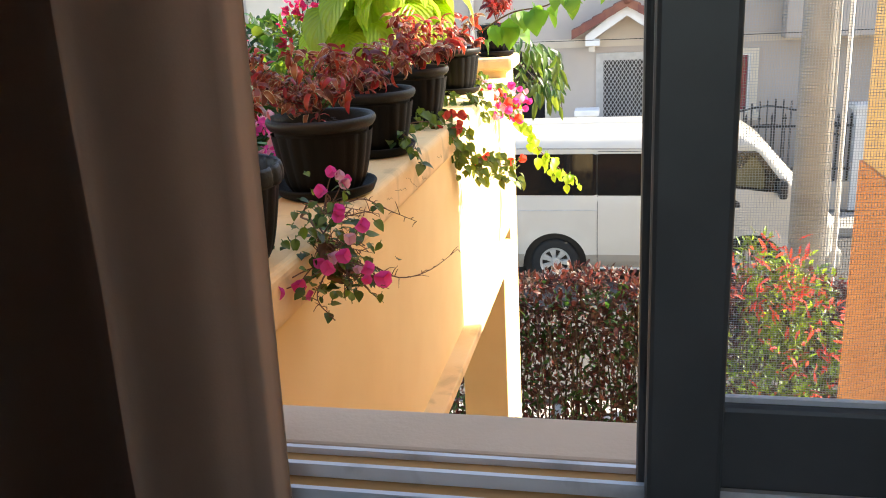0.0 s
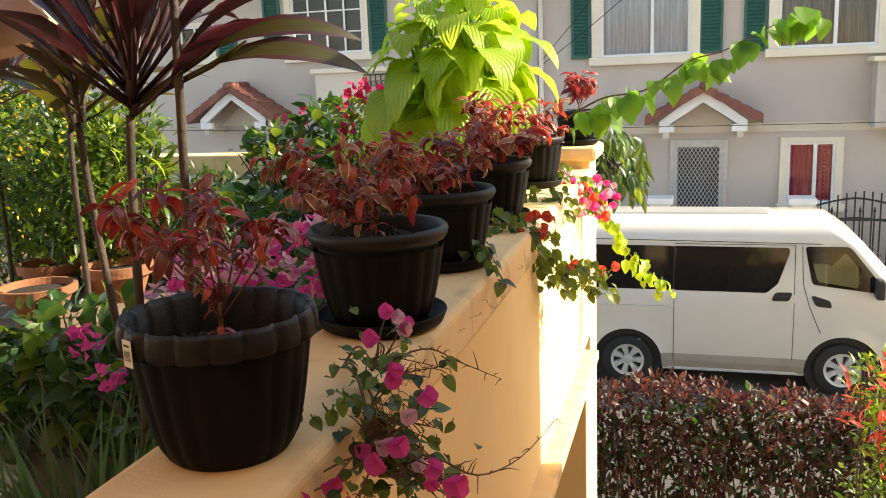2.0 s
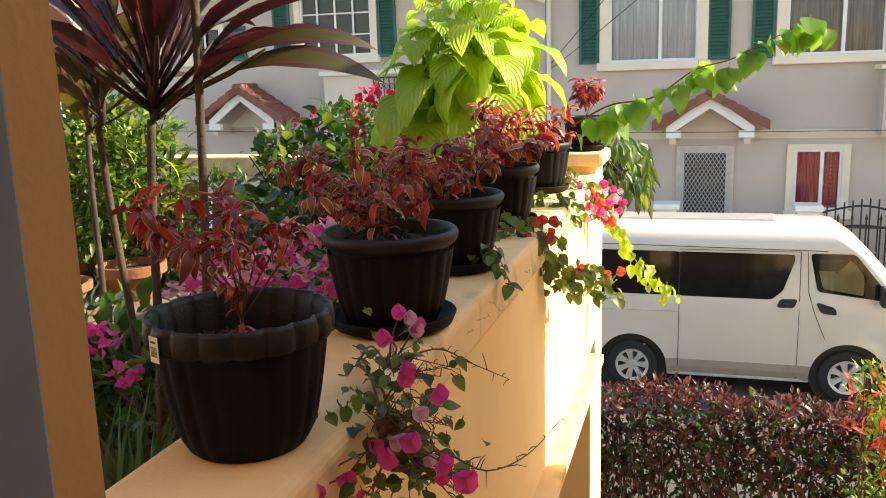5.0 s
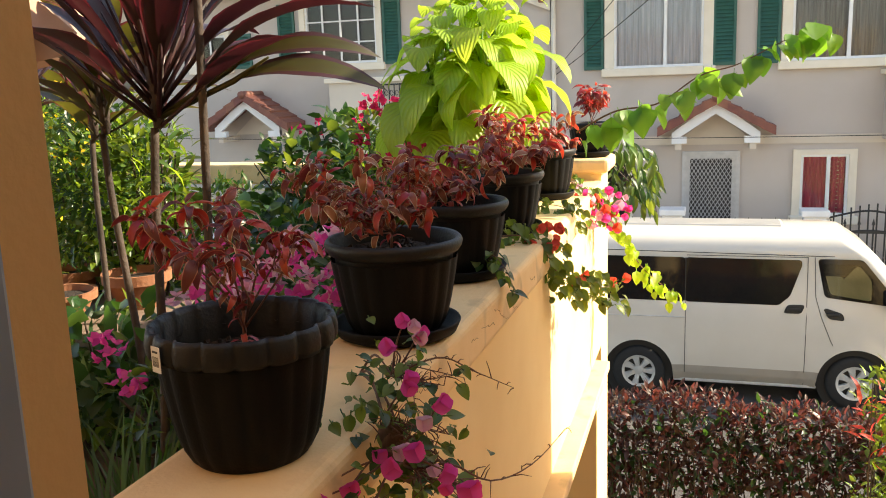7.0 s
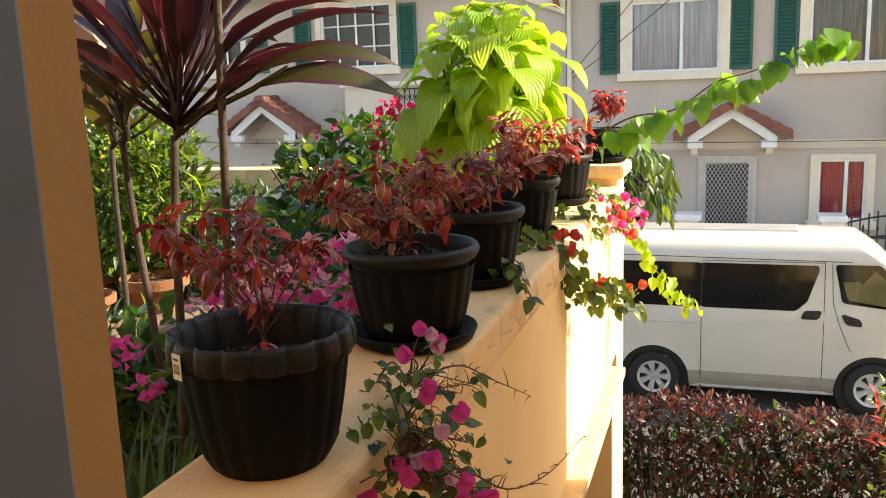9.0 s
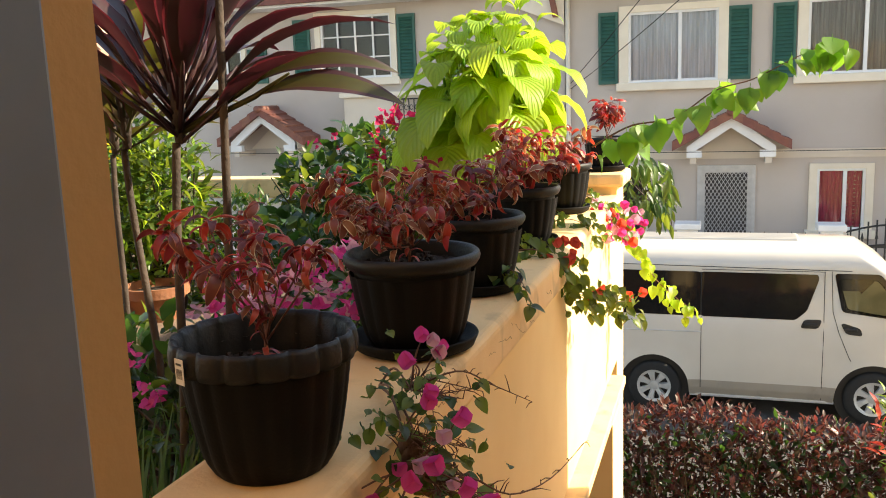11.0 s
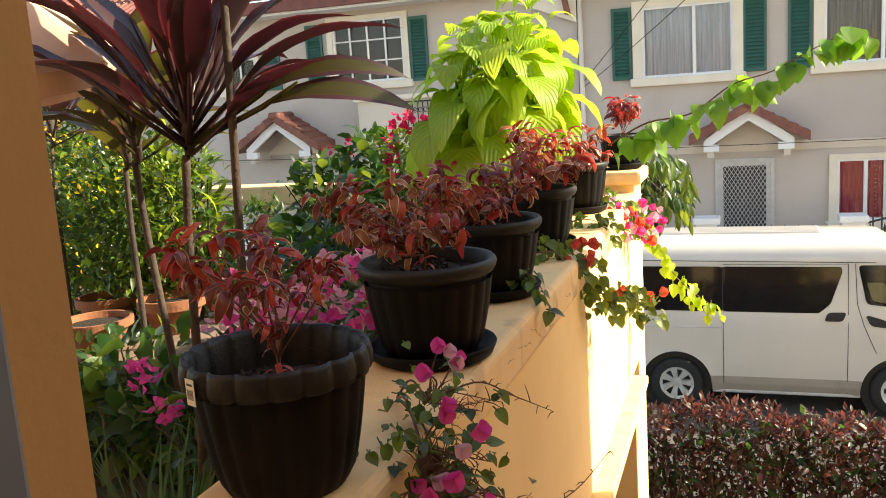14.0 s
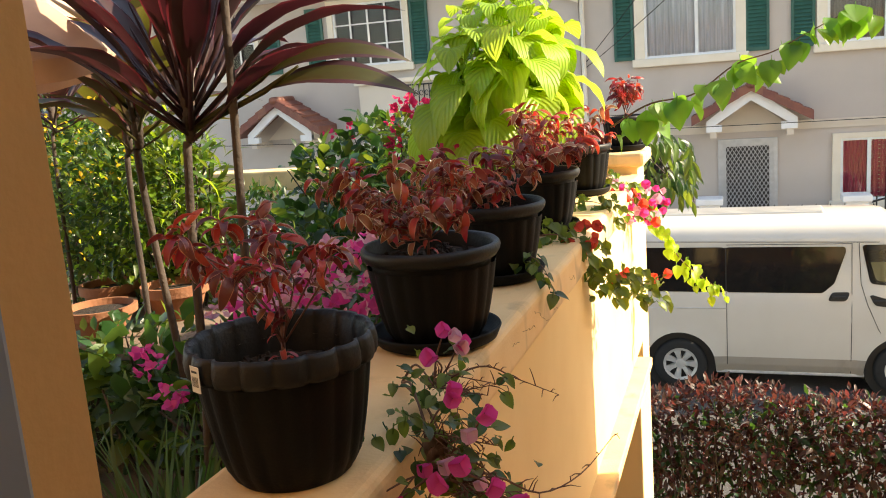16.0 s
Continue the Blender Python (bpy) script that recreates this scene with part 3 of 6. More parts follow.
part("downpipe", Geo().tube([(X0 + 0.06, -0.07, 0.1), (X0 + 0.06, -0.07, 6.0)], 0.045, 8), M["trim_cream"], house, smooth=True)
part("side_wall", Geo().box((8.9, 0.14, 0), (9.0, 6, 6.0)), M["stucco_grey"], house)

# left-hand house
part("wall", wall_with_holes((-16, 0.0, 0), (X0 - 0.01, 0.14, 6.05), "y", [(-7.88, 4.60, -6.32, 5.86), (-10.5, 4.65, -9.75, 5.3)]), M["stucco_grey"], left_house)
# Room shade as a dark sheet behind the left-hand windows too.
part("back_room", Geo().box((-16, 0.6, 0), (X0 - 0.05, 0.65, 6.0)), M["room_shade"], left_house)
facade_window(left_house, -7.88, 4.60, -6.32, 5.86, "", 4, 3, "white-framed window with a square grille", split=False, trim=0.12)
facade_window(left_house, -10.5, 4.65, -9.75, 5.3, "", 2, 1, "small white-framed window", split=False, trim=0.1)
shutter(left_house, -6.18, 4.55, -5.80, 5.82)
shutter(left_house, -8.50, 4.60, -8.12, 5.84)
shutter(left_house, -9.60, 4.58, -9.15, 5.3)
part("lower_storey", Geo().box((-7.28, -0.35, 0), (-4.2, 0.0, 4.2)), M["stucco_beige"], left_house, "projecting beige lower storey")
part("balcony_edge", bevelled((-7.36, -0.42, 4.2), (-4.1, 0.02, 4.30), 0.02), M["trim_cream"], left_house)
part("lintel", Geo().box((-7.3, -0.37, 2.93), (-4.2, -0.345, 3.01)), M["trim_cream"], left_house)
railing = part("railing", Geo().box((-6.22, -0.405, 4.13), (-4.6, -0.38, 4.16)).box((-6.22, -0.405, 3.3), (-4.6, -0.38, 3.33)), M["iron_dark"], left_house, "dark wrought-iron grille")
scroll = Geo().box((0, -0.40, 3.3), (0.018, -0.385, 4.15)).tube([(0.06 + 0.035 * math.cos(a * 0.7), -0.392, 3.98 + 0.05 * math.sin(a * 0.7)) for a in range(9)], 0.007, 4).mesh("bar", M["iron_dark"])
for i in range(15):
    part("bar", scroll, None, railing, m=Matrix.Translation((-6.2 + i * 0.11, 0, 0)))
porch_gable(left_house, -9.02, 3.20, 1.5, 0.56, 0.7)
part("eave", Geo().box((-16, -0.6, 6.05), (-4.2, 0.2, 6.15)), M["white_paint"], left_house)
part("gutter", Geo().box((-16, -0.72, 6.10), (-4.25, -0.58, 6.33)), M["roof_brown"], left_house, "brown gutter board")
rl = Geo()
for i in range(58):
    xx = -16 + i * 0.2
    for k in range(6):
        y0, y1 = -0.75 + k * 0.8, 0.1 + k * 0.8
        z0, z1 = 6.33 + k * 0.42, 6.33 + k * 0.42 + 0.40
        rl.add([(xx, y0, z0 + 0.02), (xx + 0.06, y0, z0 + 0.09), (xx + 0.12, y0, z0 + 0.09), (xx + 0.2, y0, z0 + 0.02), (xx + 0.2, y1, z1), (xx + 0.12, y1, z1 + 0.07), (xx + 0.06, y1, z1 + 0.07), (xx, y1, z1)],
               [(0, 1, 6, 7), (1, 2, 5, 6), (2, 3, 4, 5), (3, 2, 1, 0)])
part("roof", rl, M["roof_brown"], left_house, "rows of brown roof tiles")
gw = Geo()
gw.add([(-4.3, -0.1, 6.0), (X0, -0.1, 5.4), (X0, -0.1, 6.0), (-3.4, -0.1, 8.0), (-4.3, -0.1, 8.0)], [(0, 1, 2, 3, 4)])
part("gable", gw, M["trim_cream"], left_house, "cream gable end beside the roof")
part("verge", Geo().add([(-3.5, -0.2, 8.1), (-3.0, -0.2, 5.55), (-2.9, -0.2, 5.55), (-3.4, -0.2, 8.1), (-3.5, 0.2, 8.1), (-3.0, 0.2, 5.55), (-2.9, 0.2, 5.55), (-3.4, 0.2, 8.1)],
                      [(0, 1, 2, 3), (3, 2, 6, 7), (1, 5, 6, 2), (0, 4, 5, 1)]), M["roof_brown"], left_house)

# ---- fence along the far pavement ----
fence = thing("fence", "low dark iron fence with spear tips and white gate posts", "fence", (0, 15.2, 0), kind="structure")
part("plinth", Geo().box((-16, -0.08, 0.0), (9, 0.08, 0.5)), M["stucco_beige"], fence)
part("rail", Geo().box((-16, -0.015, 0.7), (9, 0.015, 0.74)).box((-16, -0.015, 1.45), (9, 0.015, 1.49)), M["iron_dark"], fence)
bar = Geo().box((-0.012, -0.012, 0.5), (0.012, 0.012, 1.6)).add([(-0.028, 0, 1.6), (0, -0.02, 1.6), (0.028, 0, 1.6), (0, 0.02, 1.6), (0, 0, 1.71)], [(0, 1, 4), (1, 2, 4), (2, 3, 4), (3, 0, 4)]).mesh("bar", M["iron_dark"])
for i in range(116):
    part("bar", bar, None, fence, m=Matrix.Translation((-16 + i * 0.215, 0, 0)))
for xx in (-0.48, 1.80, 4.2, -5.0, -9.6):
    p = part("gate_post", bevelled((xx - 0.17, -0.17, 0.0), (xx + 0.17, 0.17, 1.74), 0.01), M["white_paint"], fence, "white painted post")
    part("post_cap", bevelled((xx - 0.22, -0.22, 1.74), (xx + 0.22, 0.22, 1.85), 0.02), M["white_paint"], p)
# arched gate of bars, right of the second post
arch = Geo()
for i in range(15):
    xx = 2.1 + i * 0.13
    hgt = 1.95 - 0.35 * abs((i - 5) / 9.0) ** 1.5
    arch.box((xx - 0.012, -0.01, 0.1), (xx + 0.012, 0.01, hgt))
arch.tube([(2.03 + i * 0.1, 0, 1.83 - 0.35 * abs((i - 6) / 12.0) ** 1.5) for i in range(20)], 0.018, 6)
arch.tube([(2.03 + i * 0.1, 0, 1.5 - 0.2 * abs((i - 6) / 12.0) ** 1.5) for i in range(20)], 0.018, 6)
part("gate", arch, M["iron_dark"], fence, "dark iron gate with an arched top")

# ---- overhead cables ----
for pts, sag in ((((-15.9, FY - 0.005, 3.45), (-14.5, 14.9, 3.36), (8.0, 14.9, 3.12), (8.9, FY - 0.005, 3.2)), 0.14), (((-2.7, FY - 0.005, 4.32), (1.80, 7.62, 7.9)), 0.10), (((-2.7, FY - 0.005, 4.22), (1.81, 7.62, 6.75)), 0.14)):
    line = []
    for a, b in zip(pts, pts[1:]):
        a, b = Vector(a), Vector(b)
        line += [a.lerp(b, i / 24) - Vector((0, 0, sag * 4 * (i / 24) * (1 - i / 24))) for i in range(24 if b != Vector(pts[-1]) else 25)]
    solid("cable", Geo().tube(line, 0.0065, 5), M["rubber"], "thin black overhead cable across the street", "cable", group="overhead cables")
pole = solid("utility_pole", Geo().tube([(1.86, 7.6, 0), (1.83, 7.6, 4), (1.80, 7.6, 9)], [0.17, 0.155, 0.13], 20), M["concrete"], "grey concrete utility pole beside the street", "utility pole", smooth=True)
wr = Geo().tube([(2.09, 7.55, 0.1), (2.05, 7.55, 5), (2.02, 7.55, 9)], 0.02, 6)
part("conduit", wr, M["white_paint"], pole)

# ---- the parked van ----
VY = 10.85
van = thing("van", "white high-roof passenger van parked on the street", "van", (0, VY, 0))
XR, XF = -1.78, 2.92
# cross-section rows from sill to roof: (height, inset from the side)
SECT = [(0.26, 0.03), (0.36, 0.0), (0.62, -0.015), (0.95, -0.02), (1.26, 0.0), (1.285, 0.012), (1.84, 0.085), (1.87, 0.08), (1.94, 0.095), (2.03, 0.135), (2.095, 0.21), (2.14, 0.34), (2.165, 0.60)]
VW = 1.70


def front_x(z):
    """The nose's outline: bonnet, raked windscreen, then the roof's brow."""
    if z < 0.95:
        return XF - 0.04 * (0.95 - z)
    if z < 1.2:
        return XF - 0.06 - (z - 0.95) * 0.9
    if z < 1.9:
        return XF - 0.285 - (z - 1.2) * 0.88
    return XF - 0.90 - (z - 1.9) * 1.35


def rear_x(z):
    return XR + 0.02 + max(0, z - 0.9) * 0.06


HUB_R, HUB_F = -0.74, 1.83
ARCH = 0.435


def arch_cut(x):
    """Height of the lower edge at x, lifted over the wheels."""
    for h in (HUB_R, HUB_F):
        d = abs(x - h)
        if d < ARCH:
            return 0.335 + math.sqrt(ARCH * ARCH - d * d)
    return 0.26


# body panel by panel: the side sheet is fine enough for the wheel arches
n = 188
zz = sorted({z for z, _ in SECT} | {0.3 + 0.04 * k for k in range(15)})
ins = lambda z: float(np.interp(z, [a for a, _ in SECT], [b for _, b in SECT]))
vs, fs = [], []
xs = lambda u, z: rear_x(z) + (front_x(z) - rear_x(z)) * u
for side in (0, 1):
    for z in zz:
        for i in range(n + 1):
            x = xs(i / n, z)
            low = arch_cut(x)
            zc = max(z, low)
            edge = min(x - rear_x(zc), front_x(zc) - x)
            y = ins(zc) + 0.17 * max(0, 1 - max(edge, 0) / 0.2) ** 2.2
            flare = 0.0
            for h in (HUB_R, HUB_F):
                d = math.hypot(x - h, zc - 0.335)
                flare = max(flare, 0.022 * max(0, 1 - abs(d - ARCH) / 0.13))
            y -= flare
            vs.append((x, y if side == 0 else VW - y, zc))
R = len(zz)
for side in (0, 1):
    o = side * R * (n + 1)
    for r in range(R - 1):
        for i in range(n):
            a = o + r * (n + 1) + i
            if abs(vs[a][2] - vs[a + n + 1][2]) + abs(vs[a + 1][2] - vs[a + n + 2][2]) < 1e-6:
                continue
            q = (a, a + 1, a + n + 2, a + n + 1)
            fs.append(q if side == 0 else q[::-1])
o = R * (n + 1)
top = (R - 1) * (n + 1)
NR = 36
k0 = len(vs)
for i in range(n + 1):
    for j in range(NR + 1):
        a, b = Vector(vs[top + i]), Vector(vs[o + top + i])
        p = a.lerp(b, j / NR)
        u = i / n
        rib = 0.022 if (j % 4 in (1, 2) and 0.05 < u < 0.8) else 0.0
        p.z += 0.02 * math.sin(math.pi * j / NR) + rib
        vs.append(tuple(p))
for i in range(n):
    for j in range(NR):
        a = k0 + i * (NR + 1) + j
        fs.append((a, a + NR + 1, a + NR + 2, a + 1))
for r in range(R - 1):
    a, b = r * (n + 1), o + r * (n + 1)
    fs.append((a, a + n + 1, b + n + 1, b))
    fs.append((a + n, b + n, b + 2 * n + 1, a + 2 * n + 1))
bg = Geo().add(vs, fs)
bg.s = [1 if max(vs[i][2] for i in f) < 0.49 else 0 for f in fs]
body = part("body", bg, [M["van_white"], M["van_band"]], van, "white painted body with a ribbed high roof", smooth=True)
em = body.modifiers.new("edges", "EDGE_SPLIT")
em.split_angle = radians(40)


def side_y(x, z):
    edge = min(x - rear_x(z), front_x(z) - x)
    return ins(z) + 0.17 * max(0, 1 - max(edge, 0) / 0.2) ** 2.2


def on_side(name, outline, mat, parent, proud=0.006, label="", grid=0.05):
    """A sheet that follows the van's near side inside a closed outline of (x, z) points."""
    bm = bmesh.new()
    vsx = [bm.verts.new((x, side_y(x, z) - proud, z)) for x, z in outline]
    f = bm.faces.new(vsx)
    bmesh.ops.recalc_face_normals(bm, faces=[f])
    r = bmesh.ops.extrude_face_region(bm, geom=[f])
    bmesh.ops.translate(bm, verts=[v for v in r["geom"] if isinstance(v, bmesh.types.BMVert)], vec=(0, 0.02, 0))
    bmesh.ops.triangulate(bm, faces=bm.faces[:])
    return part(name, bm, mat, parent, label)


def rounded(pts, r=0.05, k=5):
    """Rounds the corners of an outline."""
    out = []
    n = len(pts)
    for i, p in enumerate(pts):
        a, b, c = Vector(pts[i - 1]), Vector(p), Vector(pts[(i + 1) % n])
        d = min(r, (a - b).length * 0.45, (c - b).length * 0.45)
        p0, p1 = b + (a - b).normalized() * d, b + (c - b).normalized() * d
        for j in range(k + 1):
            t = j / k
            out.append(tuple(p0 * (1 - t) ** 2 + b * 2 * t * (1 - t) + p1 * t * t))
    return out


on_side("rear_window", rounded([(-1.6, 1.30), (-0.176, 1.29), (-0.176, 1.845), (-1.55, 1.85)], 0.05), M["van_glass"], van, label="dark tinted side window")
on_side("side_window", rounded([(-0.165, 1.29), (0.93, 1.285), (1.06, 1.40), (1.19, 1.78), (1.18, 1.84), (-0.165, 1.845)], 0.03), M["van_glass"], van, label="dark tinted sliding-door window")
fw = on_side("front_window", rounded([(1.36, 1.86), (1.45, 1.40), (2.22, 1.31), (2.24, 1.38), (1.86, 1.86)], 0.05), M["van_glass"], van, label="front door window with a dark surround")
on_side("window_gap", [(-0.19, 1.30), (-0.15, 1.30), (-0.15, 1.84), (-0.19, 1.84)], M["plastic_black"], van, proud=0.004)
# Tan sheet under the front pane: its bright reflection is put into the colour.
on_side("pane_reflection", rounded([(1.42, 1.78), (1.51, 1.44), (1.96, 1.37), (1.96, 1.61), (1.83, 1.78)], 0.04), material("tan_reflection", (0.40, 0.34, 0.20), 0.8, color2=(0.30, 0.25, 0.14), scale=3), van, proud=0.009, label="tan sheet behind the glass with the window's reflection painted in")
on_side("front_pane", rounded([(1.40, 1.80), (1.49, 1.42), (1.98, 1.35), (1.98, 1.62), (1.84, 1.80)], 0.04), M["glass_van"], van, proud=0.012)
seams = (([(1.25, 0.28), (1.253, 1.88)], 0.008), ([(-0.165, 0.36), (-0.165, 1.29)], 0.008), ([(-0.165, 1.875), (1.25, 1.875)], 0.008),
         ([(-1.5, 1.085), (-0.165, 1.092)], 0.016), ([(1.33, 1.88), (1.35, 1.4), (1.42, 1.15), (1.54, 0.85), (1.63, 0.69)], 0.008), ([(-1.7, 1.93), (1.99, 1.885)], 0.010))
for pts, w in seams:
    g = Geo()
    for (ax, az), (bx, bz) in zip(pts, pts[1:]):
        k = 8
        q = [(ax + (bx - ax) * t / k, az + (bz - az) * t / k) for t in range(k + 1)]
        g.tube([(x, side_y(x, z) - 0.001, z) for x, z in q], w / 2, 5)
    part("door_seam", g, M["plastic_black"] if w < 0.015 else M["alloy"], van)
for pts in ([(0.985, 1.19), (1.19, 1.19), (1.235, 1.30), (1.03, 1.295)], [(1.44, 1.255), (1.50, 1.14), (1.68, 1.12), (1.66, 1.21), (1.47, 1.27)]):
    h = on_side("door_handle", rounded(pts, 0.04), M["plastic_black"], van, proud=0.008, label="dark recessed door handle")
    cx, cz = sum(p[0] for p in pts) / len(pts), sum(p[1] for p in pts) / len(pts)
    part("grip", bevelled((cx - 0.08, -0.045, cz - 0.018), (cx + 0.07, -0.015, cz + 0.018), 0.01), M["plastic_black"], h)
part("sill", bevelled((-0.30, 0.02, 0.235), (1.40, 0.10, 0.275), 0.01), M["alloy"], van, "grey sill strip")
part("underbody", Geo().box((XR + 0.15, 0.25, 0.2), (XF - 0.2, VW - 0.25, 0.6)), M["plastic_black"], van)
part("windscreen", Geo().add([(XF - 0.27, 0.2, 1.22), (XF - 0.27, VW - 0.2, 1.22), (XF - 0.86, VW - 0.26, 1.86), (XF - 0.86, 0.26, 1.86)], [(0, 1, 2, 3)], m=Matrix.Translation((0.03, 0, 0.02))), M["van_glass"], van, "sloping dark windscreen")
for yy in (0.06, VW - 0.36):
    part("headlight", bevelled((XF - 0.16, yy, 0.72), (XF + 0.005, yy + 0.3, 0.93), 0.04, 3), M["lamp_clear"], van, "clear headlight")
    part("tail_light", bevelled((XR, yy + 0.05, 0.85), (XR + 0.08, yy + 0.2, 1.25), 0.02), M["lamp_red"], van, "red tail light")
part("bumper", bevelled((XF - 0.25, 0.05, 0.28), (XF + 0.06, VW - 0.05, 0.55), 0.06, 3), M["van_white"], van)
mir = part("wing_mirror", bevelled((2.12, -0.20, 1.28), (2.22, -0.03, 1.52), 0.03, 3), M["plastic_black"], van, "black wing mirror")
part("mirror_arm", bevelled((2.14, -0.06, 1.34), (2.2, 0.05, 1.4), 0.01), M["plastic_black"], mir)

ty = Geo().lathe([(0.21, -0.095), (0.30, -0.105), (0.328, -0.085), (0.335, -0.04), (0.335, 0.04), (0.328, 0.085), (0.30, 0.105), (0.21, 0.095)], 48)
tyre_me = ty.mesh("tyre", M["rubber"], True)
rg = Geo().lathe([(0.0, -0.075), (0.05, -0.075), (0.06, -0.068)], 32).lathe([(0.18, -0.085), (0.213, -0.098), (0.216, -0.08), (0.18, -0.07)], 48)
for k in range(7):
    a = 2 * math.pi * k / 7
    rot = Matrix.Rotation(a, 4, "Z")
    rg.add([(0.05, -0.028, -0.07), (0.05, 0.028, -0.07), (0.185, 0.045, -0.088), (0.185, -0.045, -0.088), (0.12, 0.024, -0.086), (0.12, -0.024, -0.086),
            (0.05, -0.028, -0.04), (0.05, 0.028, -0.04), (0.185, 0.045, -0.05), (0.185, -0.045, -0.05)], [(0, 1, 4, 5), (5, 4, 2, 3), (1, 7, 8, 2, 4), (0, 5, 3, 9, 6)], m=rot)
rg.lathe([(0.0, -0.05), (0.2, -0.04)], 32, 1)
rim_me = rg.mesh("rim", [M["alloy"], M["plastic_black"]])
for hx in (HUB_R, HUB_F):
    for yy, flip in ((0.10, 90), (VW - 0.10, -90)):
        w = new("wheel", tyre_me)
        w.parent = van
        w.matrix_basis = Matrix.Translation((hx, yy, 0.335)) @ Matrix.Rotation(radians(-flip), 4, "X")
        tagged(w, "black tyre")
        part("rim", rim_me, None, w, "silver seven-spoke wheel cover")
    part("wheel_well", Geo().tube([(hx, 0.06, 0.335), (hx, 0.4, 0.335)], 0.43, 32), M["plastic_black"], van)

# ---- leaves ----
M["leaf_red"] = material("red_leaf", (0.38, 0.030, 0.028), 0.36, color2=(0.17, 0.022, 0.020), scale=18, bump=0.2, bump_scale=60, translucent=0.35, through_color=(0.75, 0.05, 0.03), spread=0.35)
M["leaf_maroon"] = material("maroon_leaf", (0.10, 0.022, 0.022), 0.36, color2=(0.06, 0.022, 0.016), scale=18, bump=0.2, bump_scale=60, translucent=0.3, through_color=(0.5, 0.04, 0.03), spread=0.35)
M["leaf_rust"] = material("rust_leaf", (0.27, 0.105, 0.065), 0.42, color2=(0.16, 0.115, 0.05), scale=25, bump=0.2, translucent=0.35, through_color=(0.7, 0.16, 0.07), spread=0.35)
M["leaf_margin"] = material("pale_leaf_edge", (0.44, 0.13, 0.09), 0.5, color2=(0.30, 0.14, 0.09), scale=30, translucent=0.35, spread=0.3)
M["leaf_cream"] = material("cream_leaf_edge", (0.66, 0.52, 0.38), 0.5, color2=(0.48, 0.36, 0.22), scale=40, translucent=0.35, spread=0.35)
M["stem_red"] = material("red_brown_stem", (0.20, 0.08, 0.05), 0.6, scale=20)
M["bark"] = material("grey_brown_bark", (0.07, 0.05, 0.038), 0.85, color2=(0.035, 0.026, 0.02), scale=14, bump=0.4, bump_scale=90)
M["twig"] = material("brown_twig", (0.16, 0.075, 0.04), 0.7, scale=25)
M["leaf_green"] = material("green_leaf", (0.066, 0.118, 0.020), 0.42, color2=(0.042, 0.080, 0.016), scale=10, translucent=0.42, through_color=(0.34, 0.42, 0.04), spread=0.5)
M["leaf_dark"] = material("dark_green_leaf", (0.026, 0.062, 0.020), 0.38, color2=(0.018, 0.044, 0.014), scale=10, translucent=0.3, through_color=(0.12, 0.28, 0.03), spread=0.4)
M["leaf_lime"] = material("lime_leaf", (0.20, 0.34, 0.035), 0.45, color2=(0.15, 0.27, 0.03), scale=8, translucent=0.5, through_color=(0.55, 0.75, 0.05), spread=0.25)
M["leaf_vine"] = material("vine_leaf", (0.10, 0.25, 0.03), 0.42, color2=(0.07, 0.19, 0.025), scale=8, translucent=0.5, through_color=(0.36, 0.66, 0.05), spread=0.25)
M["leaf_purple"] = material("purple_brown_leaf", (0.062, 0.028, 0.024), 0.52, color2=(0.036, 0.028, 0.018), scale=10, translucent=0.3, through_color=(0.28, 0.06, 0.045), spread=0.45)
M["leaf_tip"] = material("red_leaf_tip", (0.115, 0.036, 0.034), 0.4, color2=(0.075, 0.03, 0.025), scale=10, translucent=0.4, through_color=(0.30, 0.06, 0.05), spread=0.35)
M["cordyline"] = material("dark_purple_leaf", (0.052, 0.018, 0.025), 0.44, color2=(0.032, 0.022, 0.018), scale=6, stretch=(9, 0.6, 1), translucent=0.12, through_color=(0.20, 0.03, 0.045), spread=0.4)
M["cordyline_edge"] = material("wine_red_leaf_edge", (0.12, 0.022, 0.036), 0.36, color2=(0.08, 0.026, 0.025), scale=8, translucent=0.18, through_color=(0.36, 0.04, 0.06), spread=0.3)
M["cordyline_olive"] = material("olive_leaf", (0.050, 0.056, 0.014), 0.42, color2=(0.045, 0.024, 0.013), scale=6, stretch=(9, 0.6, 1), translucent=0.28, through_color=(0.26, 0.24, 0.03), spread=0.5)
M["petal_magenta"] = material("magenta_bract", (0.74, 0.09, 0.36), 0.6, color2=(0.66, 0.10, 0.40), scale=30, bump=0.2, bump_scale=150, translucent=0.45, through_color=(0.85, 0.05, 0.32), spread=0.18)
M["petal_pale"] = material("pale_pink_bract", (0.76, 0.50, 0.58), 0.6, color2=(0.70, 0.34, 0.50), scale=30, translucent=0.45, spread=0.2)
M["petal_red"] = material("orange_red_bract", (0.60, 0.06, 0.05), 0.6, color2=(0.5, 0.08, 0.06), scale=30, translucent=0.45, through_color=(0.9, 0.12, 0.06), spread=0.2)
M["petal_hot"] = material("hot_pink_petal", (0.72, 0.02, 0.14), 0.6, color2=(0.6, 0.02, 0.10), scale=30, translucent=0.4, through_color=(0.95, 0.04, 0.18), spread=0.15)
M["petal_yellow"] = material("yellow_petal", (0.75, 0.50, 0.03), 0.6, scale=20, translucent=0.4, spread=0.2)
M["grass_blade"] = material("grass_blade", (0.06, 0.12, 0.03), 0.45, color2=(0.04, 0.085, 0.022), scale=8, translucent=0.35, through_color=(0.18, 0.34, 0.04), spread=0.45)


